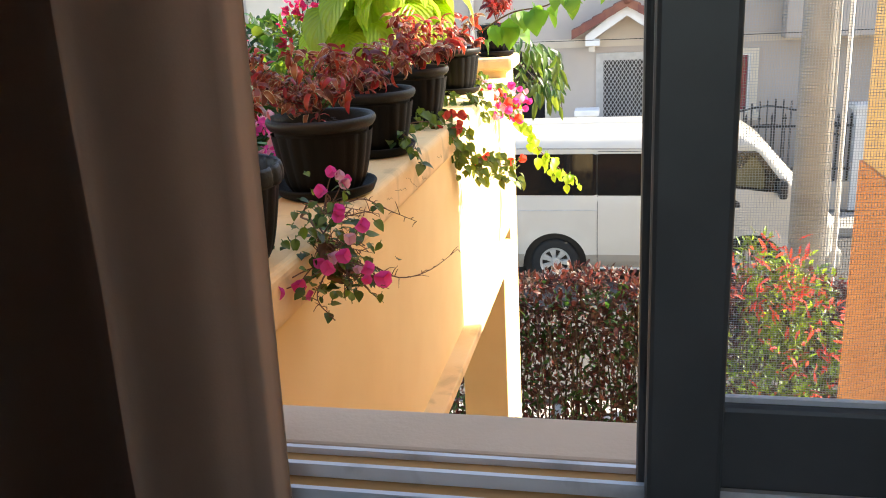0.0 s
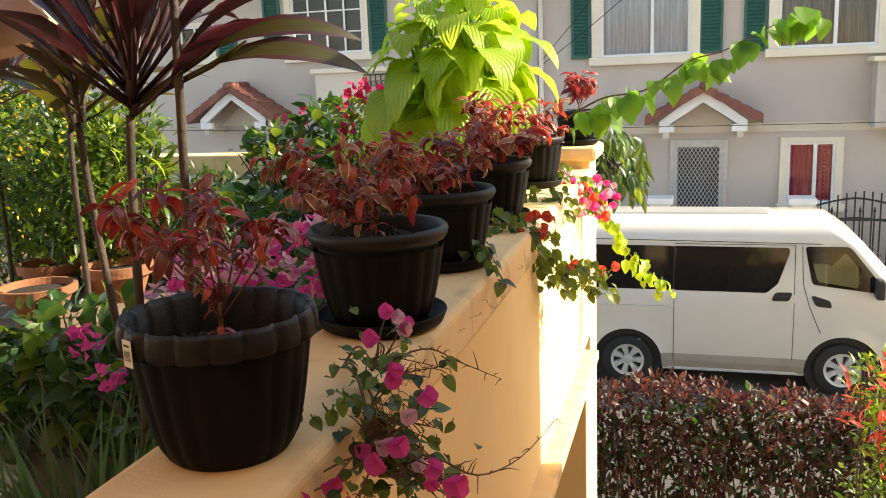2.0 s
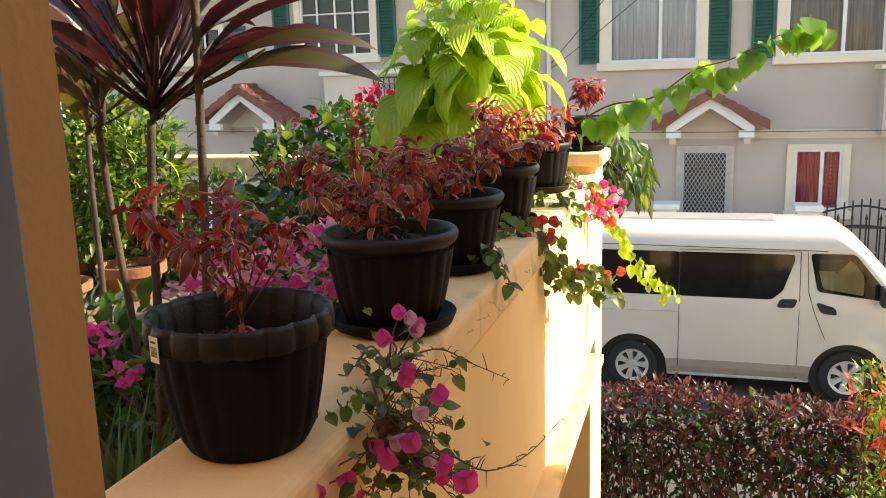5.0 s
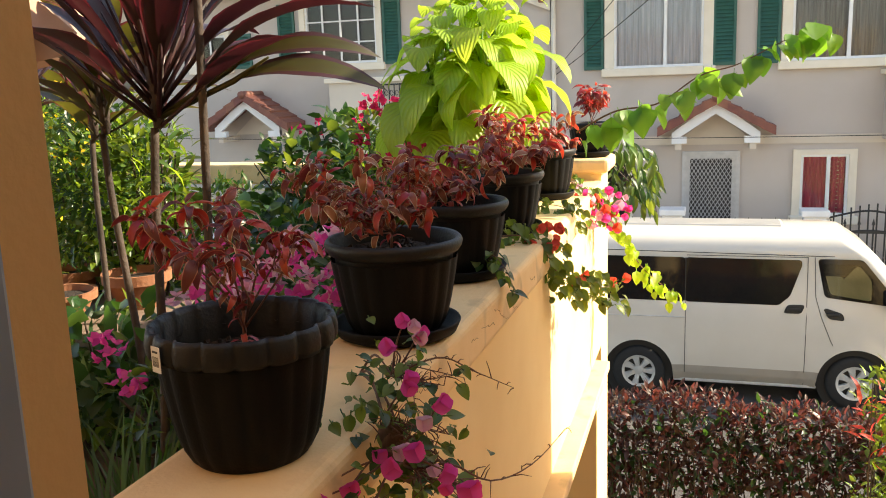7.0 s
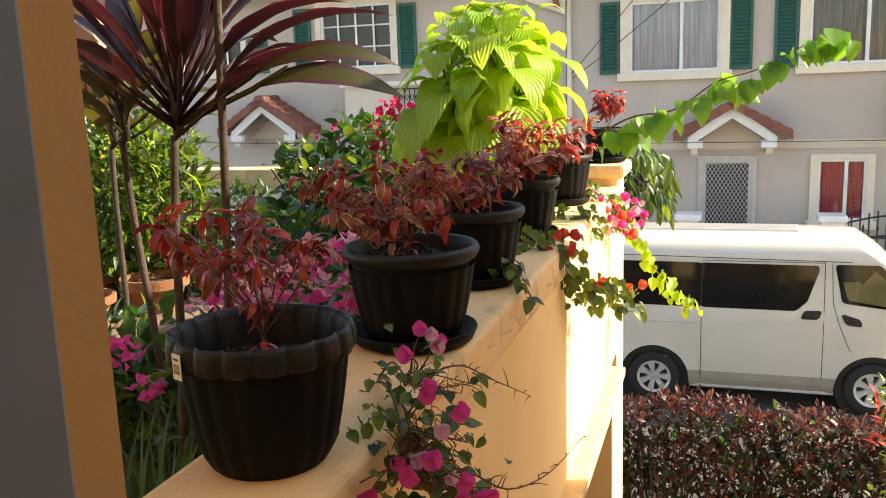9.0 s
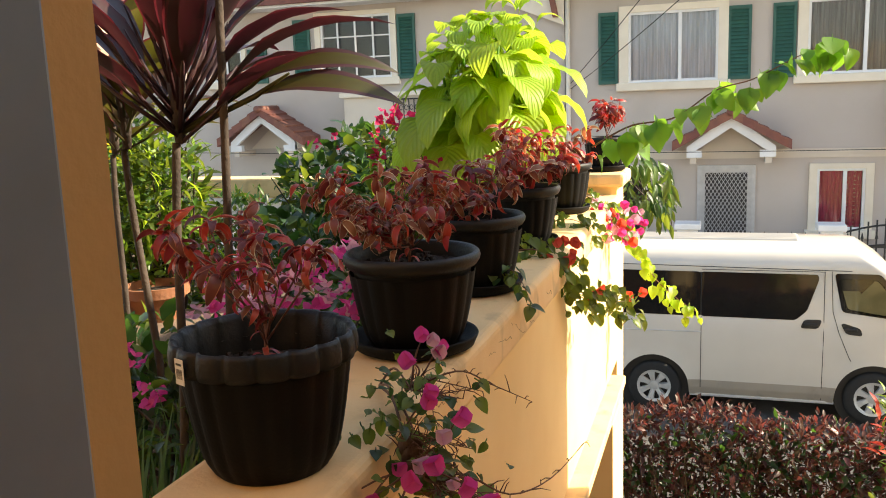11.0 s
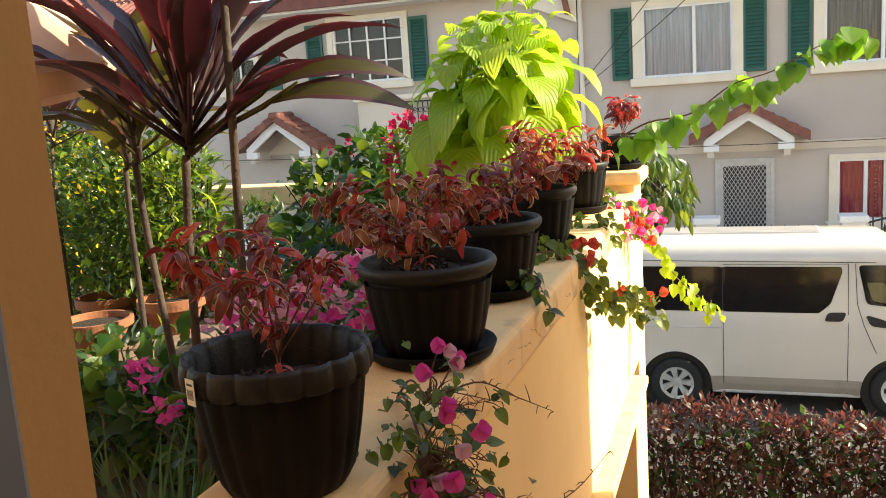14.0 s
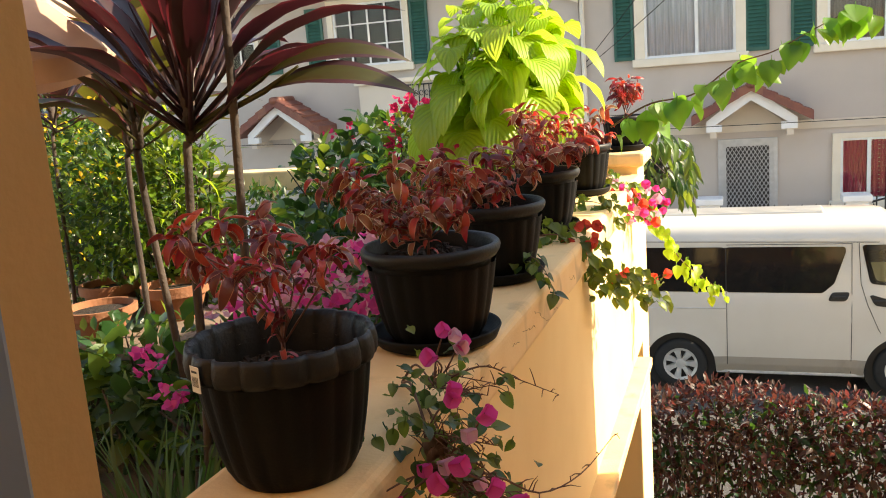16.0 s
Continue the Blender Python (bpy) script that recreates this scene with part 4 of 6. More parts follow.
def veined(name, color, color2, through_color):
    """A large leaf with sunken side veins and a pale midrib."""
    m = material(name, color, 0.42, color2=color2, scale=7, translucent=0.5, through_color=through_color, spread=0.22)
    N, L = m.node_tree.nodes, m.node_tree.links
    tc = next(n for n in N if n.type == "TEX_COORD")
    sp, ab, mu, ad, wv = N.new("ShaderNodeSeparateXYZ"), N.new("ShaderNodeMath"), N.new("ShaderNodeMath"), N.new("ShaderNodeMath"), N.new("ShaderNodeMath")
    ab.operation, mu.operation, ad.operation, wv.operation = "ABSOLUTE", "MULTIPLY", "SUBTRACT", "SINE"
    L.new(tc.outputs["Object"], sp.inputs[0])
    L.new(sp.outputs["X"], ab.inputs[0])
    L.new(ab.outputs[0], mu.inputs[0])
    mu.inputs[1].default_value = 1.3
    L.new(sp.outputs["Y"], ad.inputs[0])
    L.new(mu.outputs[0], ad.inputs[1])
    sc = N.new("ShaderNodeMath")
    sc.operation = "MULTIPLY"
    sc.inputs[1].default_value = 250.0
    L.new(ad.outputs[0], sc.inputs[0])
    L.new(sc.outputs[0], wv.inputs[0])
    bp = N.new("ShaderNodeBump")
    bp.inputs["Strength"].default_value, bp.inputs["Distance"].default_value = 0.5, 0.003
    L.new(wv.outputs[0], bp.inputs["Height"])
    b = next(n for n in N if n.type == "BSDF_PRINCIPLED")
    L.new(bp.outputs["Normal"], b.inputs["Normal"])
    tr = next(n for n in N if n.type == "BSDF_TRANSLUCENT")
    L.new(bp.outputs["Normal"], tr.inputs["Normal"])
    # veins a little paler than the blade
    pw = N.new("ShaderNodeMapRange")
    pw.inputs[1].default_value, pw.inputs[2].default_value, pw.inputs[4].default_value = 0.8, 1.0, 0.22
    L.new(wv.outputs[0], pw.inputs[0])
    mx = N.new("ShaderNodeMix")
    mx.data_type = "RGBA"
    mx.inputs[7].default_value = (min(1, through_color[0] * 1.1), min(1, through_color[1] * 1.05), through_color[2] * 2.5, 1)
    L.new(pw.outputs[0], mx.inputs[0])
    src = b.inputs["Base Color"].links[0].from_socket
    L.new(src, mx.inputs[6])
    L.new(mx.outputs[2], b.inputs["Base Color"])
    return m


M["leaf_veined"] = veined("bright_veined_leaf", (0.30, 0.46, 0.04), (0.23, 0.38, 0.035), (0.70, 0.88, 0.08))


def along(d, up):
    """A turn that lays y along d and z towards up."""
    y = Vector(d).normalized()
    x = y.cross(Vector(up))
    if x.length < 1e-3:
        x = y.orthogonal()
    x.normalize()
    z = x.cross(y)
    return Matrix((x, y, z)).transposed().to_4x4()


def leaf_mesh(name, L, W, mats, segs=7, droop=0.8, fold=0.3, margin=0.0, curl=0.0, widest=0.42, tip=1.0, wave=0.0, stalk=0.0, stalk_r=0.0016):
    """A blade from the origin along y: arched by droop, folded along its midrib, with a pale margin in slot 1."""
    g = Geo()
    cols = (-1, -margin, 0, margin, 1) if margin else (-1, -0.5, 0, 0.5, 1)
    y = z = 0.0
    ang = 0.12
    rows = []
    n = segs
    for i in range(n + 1):
        t = i / n
        w = W / 2 * (math.sin(math.pi * min(1, t ** (math.log(0.5) / math.log(widest)))) ** 0.85 * (1 - 0.12 * t) if 0 < t < 1 else 0.03 * (1 - t) + 0.004)
        row = []
        for c in cols:
            x = c * w
            lift = abs(c) * w * fold + (wave * w * math.sin(t * 19 + c * 2) if abs(c) == 1 else 0)
            tw = curl * t * 0.8
            xx, zz = x * math.cos(tw) - lift * math.sin(tw), x * math.sin(tw) + lift * math.cos(tw)
            row.append(Vector((xx, y - zz * math.sin(ang) * 0.3, z + zz * math.cos(ang))))
        rows.append(row)
        ang -= droop / n
        y += L / n * math.cos(ang)
        z += L / n * math.sin(ang)
    vs = [p + Vector((0, stalk, 0)) for r in rows for p in r]
    k = len(cols)
    fin, fout = [], []
    for i in range(n):
        for j in range(k - 1):
            q = (i * k + j, i * k + j + 1, (i + 1) * k + j + 1, (i + 1) * k + j)
            (fout if margin and j in (0, k - 2) else fin).append(q)
    g.v = vs
    g.f, g.s = fin + fout, [0] * len(fin) + [1] * len(fout)
    if stalk:
        g.tube([(0, 0, 0), (0, stalk, 0), (0, stalk + L * 0.3, 0.12 * L * 0.3)], [stalk_r, stalk_r, stalk_r * 0.4], 5)
    me = g.mesh(name, list(mats), True)
    return me


def template(me):
    vs = np.array([v.co[:] for v in me.vertices])
    fs = [tuple(p.vertices) for p in me.polygons]
    return vs, fs


def cloud(name, blobs, forms, mats, slots, seed, size=(0.7, 1.2), up=0.5, shell=0.55, keep=None):
    """Many small leaves as one mesh: blobs of (centre, radii, count) filled with leaf forms, turned outwards and up."""
    r = np.random.RandomState(seed)
    V, Fc, S = [], [], []
    base = 0
    for c, rad, count in blobs:
        c, rad = np.array(c), np.array(rad)
        for k in range(count):
            d = r.normal(size=3)
            d /= np.linalg.norm(d)
            q = (shell + (1 - shell) * r.rand()) if r.rand() < 0.75 else r.rand() ** 0.5
            # uneven outline
            q *= 0.80 + 0.35 * noise.noise(Vector(d * 2.3) + Vector((seed, c[0], c[1])))
            p = c + d * rad * q
            if keep and not keep(p):
                continue
            dirv = Vector(d * 0.7 + r.normal(size=3) * 0.6 + np.array((0, 0, up * 0.6)))
            upv = Vector(r.normal(size=3) * 0.5 + np.array((0, 0, 1.0)))
            m = np.array(along(dirv, upv).to_3x3())
            vs, fs = forms[r.randint(len(forms))]
            V.append((vs * r.uniform(*size)) @ m.T + p)
            Fc += [tuple(base + i for i in f) for f in fs]
            S += [slots[r.randint(len(slots))]] * len(fs)
            base += len(vs)
    g = Geo()
    g.v, g.f, g.s = np.concatenate(V).tolist(), Fc, S
    return g.mesh(name, mats, True)


def form(L, W, droop=0.5, fold=0.3, segs=3, widest=0.42):
    me = leaf_mesh("form", L, W, (M["leaf_green"],), segs=segs, droop=droop, fold=fold, widest=widest)
    # three columns are enough for a small leaf
    vs, fs = template(me)
    bpy.data.meshes.remove(me)
    k = 5
    idx = [i for i in range(len(vs)) if i % k in (0, 2, 4)]
    pos = {o: n for n, o in enumerate(idx)}
    out = []
    for i in range(segs):
        for a, b in ((0, 2), (2, 4)):
            out.append((pos[i * k + a], pos[i * k + b], pos[(i + 1) * k + b], pos[(i + 1) * k + a]))
    return vs[idx], out


def bract_form(s):
    """Three papery bracts round a centre."""
    V, F = [], []
    for k in range(3):
        vs, fs = form(s, s * 0.95, 0.3, 0.25, 3, 0.45)
        m = np.array((Matrix.Rotation(2.094 * k, 3, "Z") @ Matrix.Rotation(radians(35), 3, "X")))
        F += [tuple(len(V) * 0 + sum(len(v) for v in V) + i for i in f) for f in fs]
        V.append(vs @ m.T)
    return np.concatenate(V), F


SMALL = [form(0.056, 0.030, 0.5, 0.3), form(0.062, 0.028, 0.8, 0.4), form(0.048, 0.028, 0.2, 0.2)]
NARROW = [form(0.10, 0.026, 0.8, 0.3), form(0.08, 0.022, 0.4, 0.3)]
BROAD = [form(0.11, 0.066, 0.6, 0.2), form(0.09, 0.058, 0.9, 0.25)]
BRACT = [bract_form(0.026), bract_form(0.022)]


def branches(pts, radii, seed, n=14):
    """Twigs from a foot to random places inside blobs."""
    r = random.Random(seed)
    g = Geo()
    for k in range(n):
        c, rad = r.choice(pts)
        e = Vector([c[i] + rad[i] * r.uniform(-0.7, 0.7) for i in range(3)])
        f = Vector((c[0] + rad[0] * r.uniform(-0.4, 0.4), c[1] + rad[1] * r.uniform(-0.4, 0.4), radii))
        mid = f.lerp(e, 0.55) + Vector((r.uniform(-0.05, 0.05), r.uniform(-0.05, 0.05), 0))
        g.tube([f, mid, e], [0.009, 0.006, 0.003], 5)
    return g


def shrub(name, label, category, foot, blobs, forms, mats, slots, seed, flowers=None, size=(0.7, 1.2), twigs=14, group=""):
    t = thing(name, label, category, (0, 0, 0), group)
    tagged(part("branchwork", branches([(b[0], b[1]) for b in blobs], foot, seed, twigs), M["bark"], t), kind="stuff")
    tagged(part("foliage", cloud("foliage", blobs, forms, mats, slots, seed, size), None, t), kind="stuff")
    if flowers:
        fb, ff, fm, fs = flowers
        tagged(part("blossom", cloud("blossom", fb, ff, fm, fs, seed + 50, (0.8, 1.2), 0.4, 0.8), None, t), kind="stuff")
    return t


# ---- hedge along the driveway ----
hb = []
hr = random.Random(21)
for k in range(34):
    xx = -1.3 + k * 0.125
    hb.append(((xx, 5.95 + hr.uniform(-0.05, 0.05), 1.44 + hr.uniform(-0.04, 0.05)), (0.2, 0.30, 0.42), 215))
    hb.append(((xx, 5.95, 0.80), (0.2, 0.28, 0.55), 170))
    hb.append(((xx, 5.95, 0.3), (0.2, 0.25, 0.35), 90))
hedge = thing("hedge", "clipped purple-brown hedge with red young tips", "hedge", (0, 0, 0))
LEAF_H = [form(0.085, 0.036, 0.5, 0.3), form(0.072, 0.032, 0.9, 0.35)]
tagged(part("foliage", cloud("foliage", hb, LEAF_H, [M["leaf_purple"], M["leaf_dark"], M["leaf_tip"]], [0, 0, 0, 0, 1, 1, 2], 5, (0.7, 1.3)), None, hedge), kind="stuff")
ht = [((-1.3 + k * 0.125, 5.95 + hr.uniform(-0.15, 0.15), 1.76 + hr.uniform(-0.05, 0.05)), (0.12, 0.2, 0.10), 75) for k in range(34)]
tagged(part("young_growth", cloud("young_growth", ht, LEAF_H, [M["leaf_tip"], M["leaf_purple"]], [0, 1, 1], 6, (0.55, 0.95), 1.6), None, hedge, "red young shoots"), kind="stuff")
tw = Geo()
for k in range(110):
    xx, yy = hr.uniform(-1.3, 2.9), 5.95 + hr.uniform(-0.18, 0.18)
    tw.tube([(xx, yy, 0.0), (xx + hr.uniform(-0.06, 0.06), yy, 0.8), (xx + hr.uniform(-0.15, 0.15), yy + hr.uniform(-0.1, 0.1), 1.6)], [0.009, 0.007, 0.003], 5)
tagged(part("stem_thicket", tw, M["bark"], hedge), kind="stuff")

# flowering bush right of the hedge
bush = shrub("flowering_bush", "yellow-green bush with hanging red flower spikes", "bush", 0.0,
             [((1.25, 5.05, 1.95), (0.36, 0.35, 0.42), 700), ((1.2, 5.1, 1.35), (0.46, 0.4, 0.55), 900), ((1.72, 5.0, 1.65), (0.32, 0.35, 0.35), 500), ((1.65, 5.0, 0.7), (0.45, 0.4, 0.6), 350), ((1.02, 5.1, 2.25), (0.16, 0.2, 0.22), 130)],
             NARROW + SMALL, [M["leaf_lime"], M["leaf_green"]], [0, 1, 1], 31,
             ([((1.1, 4.95, 2.2), (0.3, 0.3, 0.28), 110), ((1.35, 4.85, 1.9), (0.42, 0.36, 0.38), 150), ((1.4, 4.8, 1.3), (0.45, 0.32, 0.4), 70)], NARROW, [M["petal_red"]], [0]))

# drooping tree leaves beyond the parapet's end
tree = thing("small_tree", "small tree with long drooping green leaves", "tree", (-0.9, 6.35, 0))
part("trunk", Geo().tube([(0, 0, 0), (0.03, 0, 1.6), (0.1, 0.0, 3.2), (0.3, -0.1, 3.55)], [0.05, 0.045, 0.035, 0.015], 8), M["bark"], tree, smooth=True)
LONG = [leaf_mesh("leaf", 0.15, 0.045, (M["leaf_green"],), droop=0.7, fold=0.3, segs=5), leaf_mesh("leaf", 0.13, 0.042, (M["leaf_dark"],), droop=0.4, fold=0.25, segs=5)]
tr_ = random.Random(9)
for k in range(190):
    c = Vector((0.1 + 0.48 * tr_.random() ** 0.7, tr_.uniform(-0.35, 0.2), 0))
    top = 3.72 - 0.35 * max(0, c.x - 0.1)
    c.z = top - tr_.random() * 0.42
    d = Vector((tr_.uniform(-0.2, 0.7), tr_.uniform(-0.6, 0.4), -tr_.uniform(0.3, 1.4)))
    part("leaf", tr_.choice(LONG), None, tree, m=Matrix.Translation(c) @ along(d, (tr_.uniform(-0.2, 0.8), -0.5, 0.6)) @ Matrix.Scale(tr_.uniform(0.7, 1.1), 4))
bt = Geo()
for k in range(7):
    bt.tube([(0.1, 0, 3.2), (0.25 + 0.05 * k, -0.15 + 0.05 * k, 3.5 - 0.03 * k), (0.4 + 0.03 * k, -0.2 + 0.06 * k, 3.35 - 0.05 * k)], [0.014, 0.009, 0.004], 5)
part("limb", bt, M["bark"], tree)

# ---- terrace garden ----
rail = thing("terrace_rail", "cream painted concrete rail on round posts", "railing", (0, 5.05, 3.0), kind="structure")
part("top_rail", bevelled((-7.5, -0.10, 0.47), (-0.95, 0.10, 0.60), 0.012), M["stucco_cream"], rail)
for k in range(9):
    xx = -7.2 + k * 0.70
    part("post", Geo().tube([(xx, 0, 0), (xx, 0, 0.47)], 0.055, 14), M["trim_cream"], rail, smooth=True)

shrub("garden_shrub", "leafy green shrub with small yellow flowers", "shrub", 3.0,
      [((-2.25, 2.75, 3.72), (0.42, 0.4, 0.42), 2300), ((-2.7, 3.0, 3.75), (0.4, 0.4, 0.5), 1900), ((-2.3, 2.9, 3.35), (0.5, 0.4, 0.35), 1300), ((-3.2, 3.3, 3.9), (0.5, 0.5, 0.5), 1600), ((-2.9, 3.4, 3.4), (0.6, 0.5, 0.45), 1200)],
      NARROW + SMALL, [M["leaf_green"], M["leaf_dark"], M["leaf_lime"]], [0, 0, 0, 1, 1, 1, 2], 41,
      ([((-2.55, 2.7, 4.02), (0.45, 0.3, 0.2), 130), ((-2.2, 2.45, 3.95), (0.25, 0.2, 0.2), 90), ((-3.0, 2.8, 4.1), (0.4, 0.3, 0.25), 110), ((-2.3, 2.3, 3.75), (0.3, 0.15, 0.25), 60)], [form(0.018, 0.013)], [M["petal_yellow"]], [0]), twigs=34, size=(0.5, 0.9))
shrub("garden_shrub", "tall mixed green shrubbery along the terrace rail", "shrub", 3.0,
      [((-3.75 - 0.55 * k, 4.3 + 0.1 * (k % 2), 3.55 + 0.12 * (k % 3)), (0.5, 0.4, 0.62), 800) for k in range(6)], BROAD + SMALL + NARROW, [M["leaf_dark"], M["leaf_green"]], [0, 0, 1], 48, twigs=20)
shrub("garden_shrub", "bright green bushy shrub with narrow leaves", "shrub", 3.0,
      [((-2.02, 2.75, 3.72), (0.22, 0.24, 0.38), 600), ((-2.08, 2.9, 3.35), (0.26, 0.3, 0.35), 550)], NARROW, [M["leaf_lime"], M["leaf_green"]], [0, 1, 1], 42)
shrub("garden_shrub", "dense dark green shrub by the terrace rail", "shrub", 3.0,
      [((-2.0, 4.2, 3.55), (0.45, 0.35, 0.38), 900), ((-1.6, 4.0, 3.5), (0.4, 0.35, 0.38), 1400), ((-1.3, 3.6, 3.45), (0.35, 0.35, 0.35), 1200), ((-1.75, 3.6, 3.3), (0.5, 0.4, 0.35), 700), ((-1.85, 4.3, 3.85), (0.2, 0.2, 0.14), 120)],
      BROAD + SMALL, [M["leaf_dark"], M["leaf_green"]], [0, 0, 0, 1], 43,
      ([((-2.05, 4.25, 3.86), (0.14, 0.1, 0.06), 14)], BRACT, [M["petal_hot"]], [0]), twigs=20)
shrub("rose_bush", "flowering bush with bright pink blooms", "bush", 3.0,
      [((-1.36, 3.6, 3.82), (0.22, 0.2, 0.2), 220), ((-1.25, 3.5, 3.5), (0.25, 0.25, 0.3), 220)], SMALL, [M["leaf_lime"], M["leaf_green"]], [0, 1], 44,
      ([((-1.36, 3.55, 3.98), (0.13, 0.1, 0.07), 34), ((-1.46, 3.55, 3.84), (0.05, 0.06, 0.11), 22), ((-1.08, 3.2, 3.78), (0.16, 0.1, 0.08), 26)], BRACT, [M["petal_hot"]], [0]))
shrub("bougainvillea", "bougainvillea bush with mauve and pale pink bracts", "bush", 3.0,
      [((-0.98, 1.85, 3.42), (0.2, 0.28, 0.2), 240), ((-1.15, 1.75, 3.28), (0.25, 0.3, 0.25), 260)], SMALL, [M["leaf_dark"], M["leaf_green"]], [0, 0, 1], 45,
      ([((-0.90, 1.80, 3.62), (0.15, 0.2, 0.13), 140), ((-1.06, 1.68, 3.58), (0.14, 0.14, 0.11), 70), ((-1.30, 2.0, 3.55), (0.12, 0.14, 0.12), 26)], BRACT, [M["petal_magenta"], M["petal_pale"]], [0, 1]))
shrub("low_plant", "low leafy plant with bright pink flowers", "plant", 3.0,
      [((-1.75, 2.05, 3.28), (0.35, 0.3, 0.2), 330), ((-1.50, 1.90, 3.24), (0.22, 0.22, 0.18), 220), ((-1.25, 2.05, 3.3), (0.3, 0.3, 0.22), 240), ((-1.9, 1.95, 3.18), (0.3, 0.25, 0.2), 200)], BROAD + SMALL, [M["leaf_dark"], M["leaf_green"]], [0, 0, 1], 46,
      ([((-1.47, 1.78, 3.41), (0.08, 0.08, 0.045), 16), ((-1.35, 1.70, 3.36), (0.05, 0.06, 0.05), 9)], BRACT, [M["petal_magenta"]], [0]))
shrub("garden_shrub", "low dark green shrub under the terrace rail", "shrub", 3.0,
      [((-3.3 + 0.42 * k, 4.68, 3.26 + 0.05 * (k % 2)), (0.34, 0.22, 0.30), 620) for k in range(5)], SMALL + NARROW, [M["leaf_dark"], M["leaf_green"]], [0, 0, 0, 1], 49, twigs=16)
# fern-like fill along the parapet's inner side
shrub("garden_fern", "feathery green fern in the terrace bed", "fern", 3.0,
      [((-1.1, 2.6, 3.3), (0.3, 0.35, 0.25), 320), ((-1.15, 3.1, 3.35), (0.3, 0.3, 0.28), 260)], NARROW, [M["leaf_green"], M["leaf_dark"]], [0, 1], 47)

# strappy grass clump beside the first pot
gc = Geo()
gr_ = random.Random(77)
for k in range(900):
    a = gr_.uniform(0, 6.28)
    q = 0.30 * math.sqrt(gr_.random())
    b = Vector((-1.08 + q * math.cos(a) * 0.95, 1.28 + q * math.sin(a) * 1.2, 3.0))
    d = Vector((math.cos(a) * gr_.uniform(0.1, 0.7), math.sin(a) * gr_.uniform(0.1, 0.7), 1.0)).normalized()
    L = gr_.uniform(0.28, 0.50)
    w = gr_.uniform(0.0035, 0.0065)
    s = d.cross(Vector((gr_.uniform(-1, 1), gr_.uniform(-1, 1), 0.1))).normalized()
    vs = []
    p, dd = b.copy(), d.copy()
    for i in range(6):
        t = i / 5
        ww = w * (1 - t ** 2.2) + 0.0004
        vs += [p - s * ww, p + s * ww]
        dd = (dd + Vector((d.x * 0.22, d.y * 0.22, -0.16))).normalized()
        p = p + dd * (L / 5)
        p.x = min(p.x, -0.78)
    gc.add(vs, [(2 * i, 2 * i + 1, 2 * i + 3, 2 * i + 2) for i in range(5)])
solid("grass_clump", gc, M["grass_blade"], "clump of long narrow green grass blades on the terrace", "grass", "stuff", smooth=True)

# ---- cordylines ----
CORD = [leaf_mesh("leaf", 0.37, w, (M["cordyline"], M["cordyline_edge"]), segs=10, droop=d, fold=f + 0.15, margin=0.88, curl=c, widest=0.48, wave=0.08, stalk=0.15, stalk_r=0.0055)
        for d, f, c, w in ((0.5, 0.25, 0.2, 0.080), (0.85, 0.2, -0.3, 0.09), (0.35, 0.3, 0.5, 0.074), (1.0, 0.2, 0.2, 0.084))]
CORD2 = [leaf_mesh("leaf", 0.30, 0.095, (M["cordyline_olive"], M["cordyline_edge"]), segs=8, droop=d, fold=f, margin=0.85, curl=c, widest=0.5, wave=0.08, stalk=0.06, stalk_r=0.004) for d, f, c in ((0.7, 0.25, 0.3), (1.1, 0.3, -0.3), (0.9, 0.2, 0.6))]
REACH = leaf_mesh("leaf", 0.31, 0.060, (M["cordyline_olive"], M["cordyline"]), segs=12, droop=1.2, fold=0.10, margin=0.62, curl=-0.7, widest=0.5, wave=0.05, stalk=0.19, stalk_r=0.006)


def cordyline(base, fork, count, forms, seed, scale=1.0, tilt=(0.25, 1.45), height=0.16, sides=(), label=""):
    r = random.Random(seed)
    t = thing("cordyline", label or "tall cordyline with dark purple strap leaves on a ringed trunk", "cordyline", base, "cordylines")
    f = Vector(fork) - Vector(base)
    n = 26
    pts, rad = [], []
    for i in range(n + 1):
        u = i / n
        pts.append(Vector((f.x * u + 0.012 * math.sin(u * 5), f.y * u, f.z * u)))
        rad.append((0.011 - 0.002 * u) * scale * (1.0 + (0.05 if i % 2 else 0)))
    g = Geo().tube(pts, rad, 10)
    g.tube([f, f + Vector((0, 0, height))], [0.012 * scale, 0.020 * scale], 8)
    part("trunk", g, M["bark"], t, smooth=True)
    for k in range(count):
        a = k * 2.399 + r.uniform(-0.3, 0.3)
        u = k / count
        th = tilt[0] + (tilt[1] - tilt[0]) * (1 - u) ** 0.8 + r.uniform(-0.1, 0.1)
        d = Vector((math.sin(th) * math.cos(a), math.sin(th) * math.sin(a), math.cos(th)))
        p = f + Vector((0, 0, height * u))
        part("leaf", r.choice(forms), None, t, m=Matrix.Translation(p) @ along(d, (0, 0, 1)) @ Matrix.Scale(scale * r.uniform(0.75, 1.08), 4))
    for dirn, sc in sides:
        part("leaf", REACH, None, t, m=Matrix.Translation(f + Vector((0, 0, 0.02))) @ along(Vector(dirn), (-0.15, -0.55, 0.8)) @ Matrix.Scale(sc, 4))
    return t


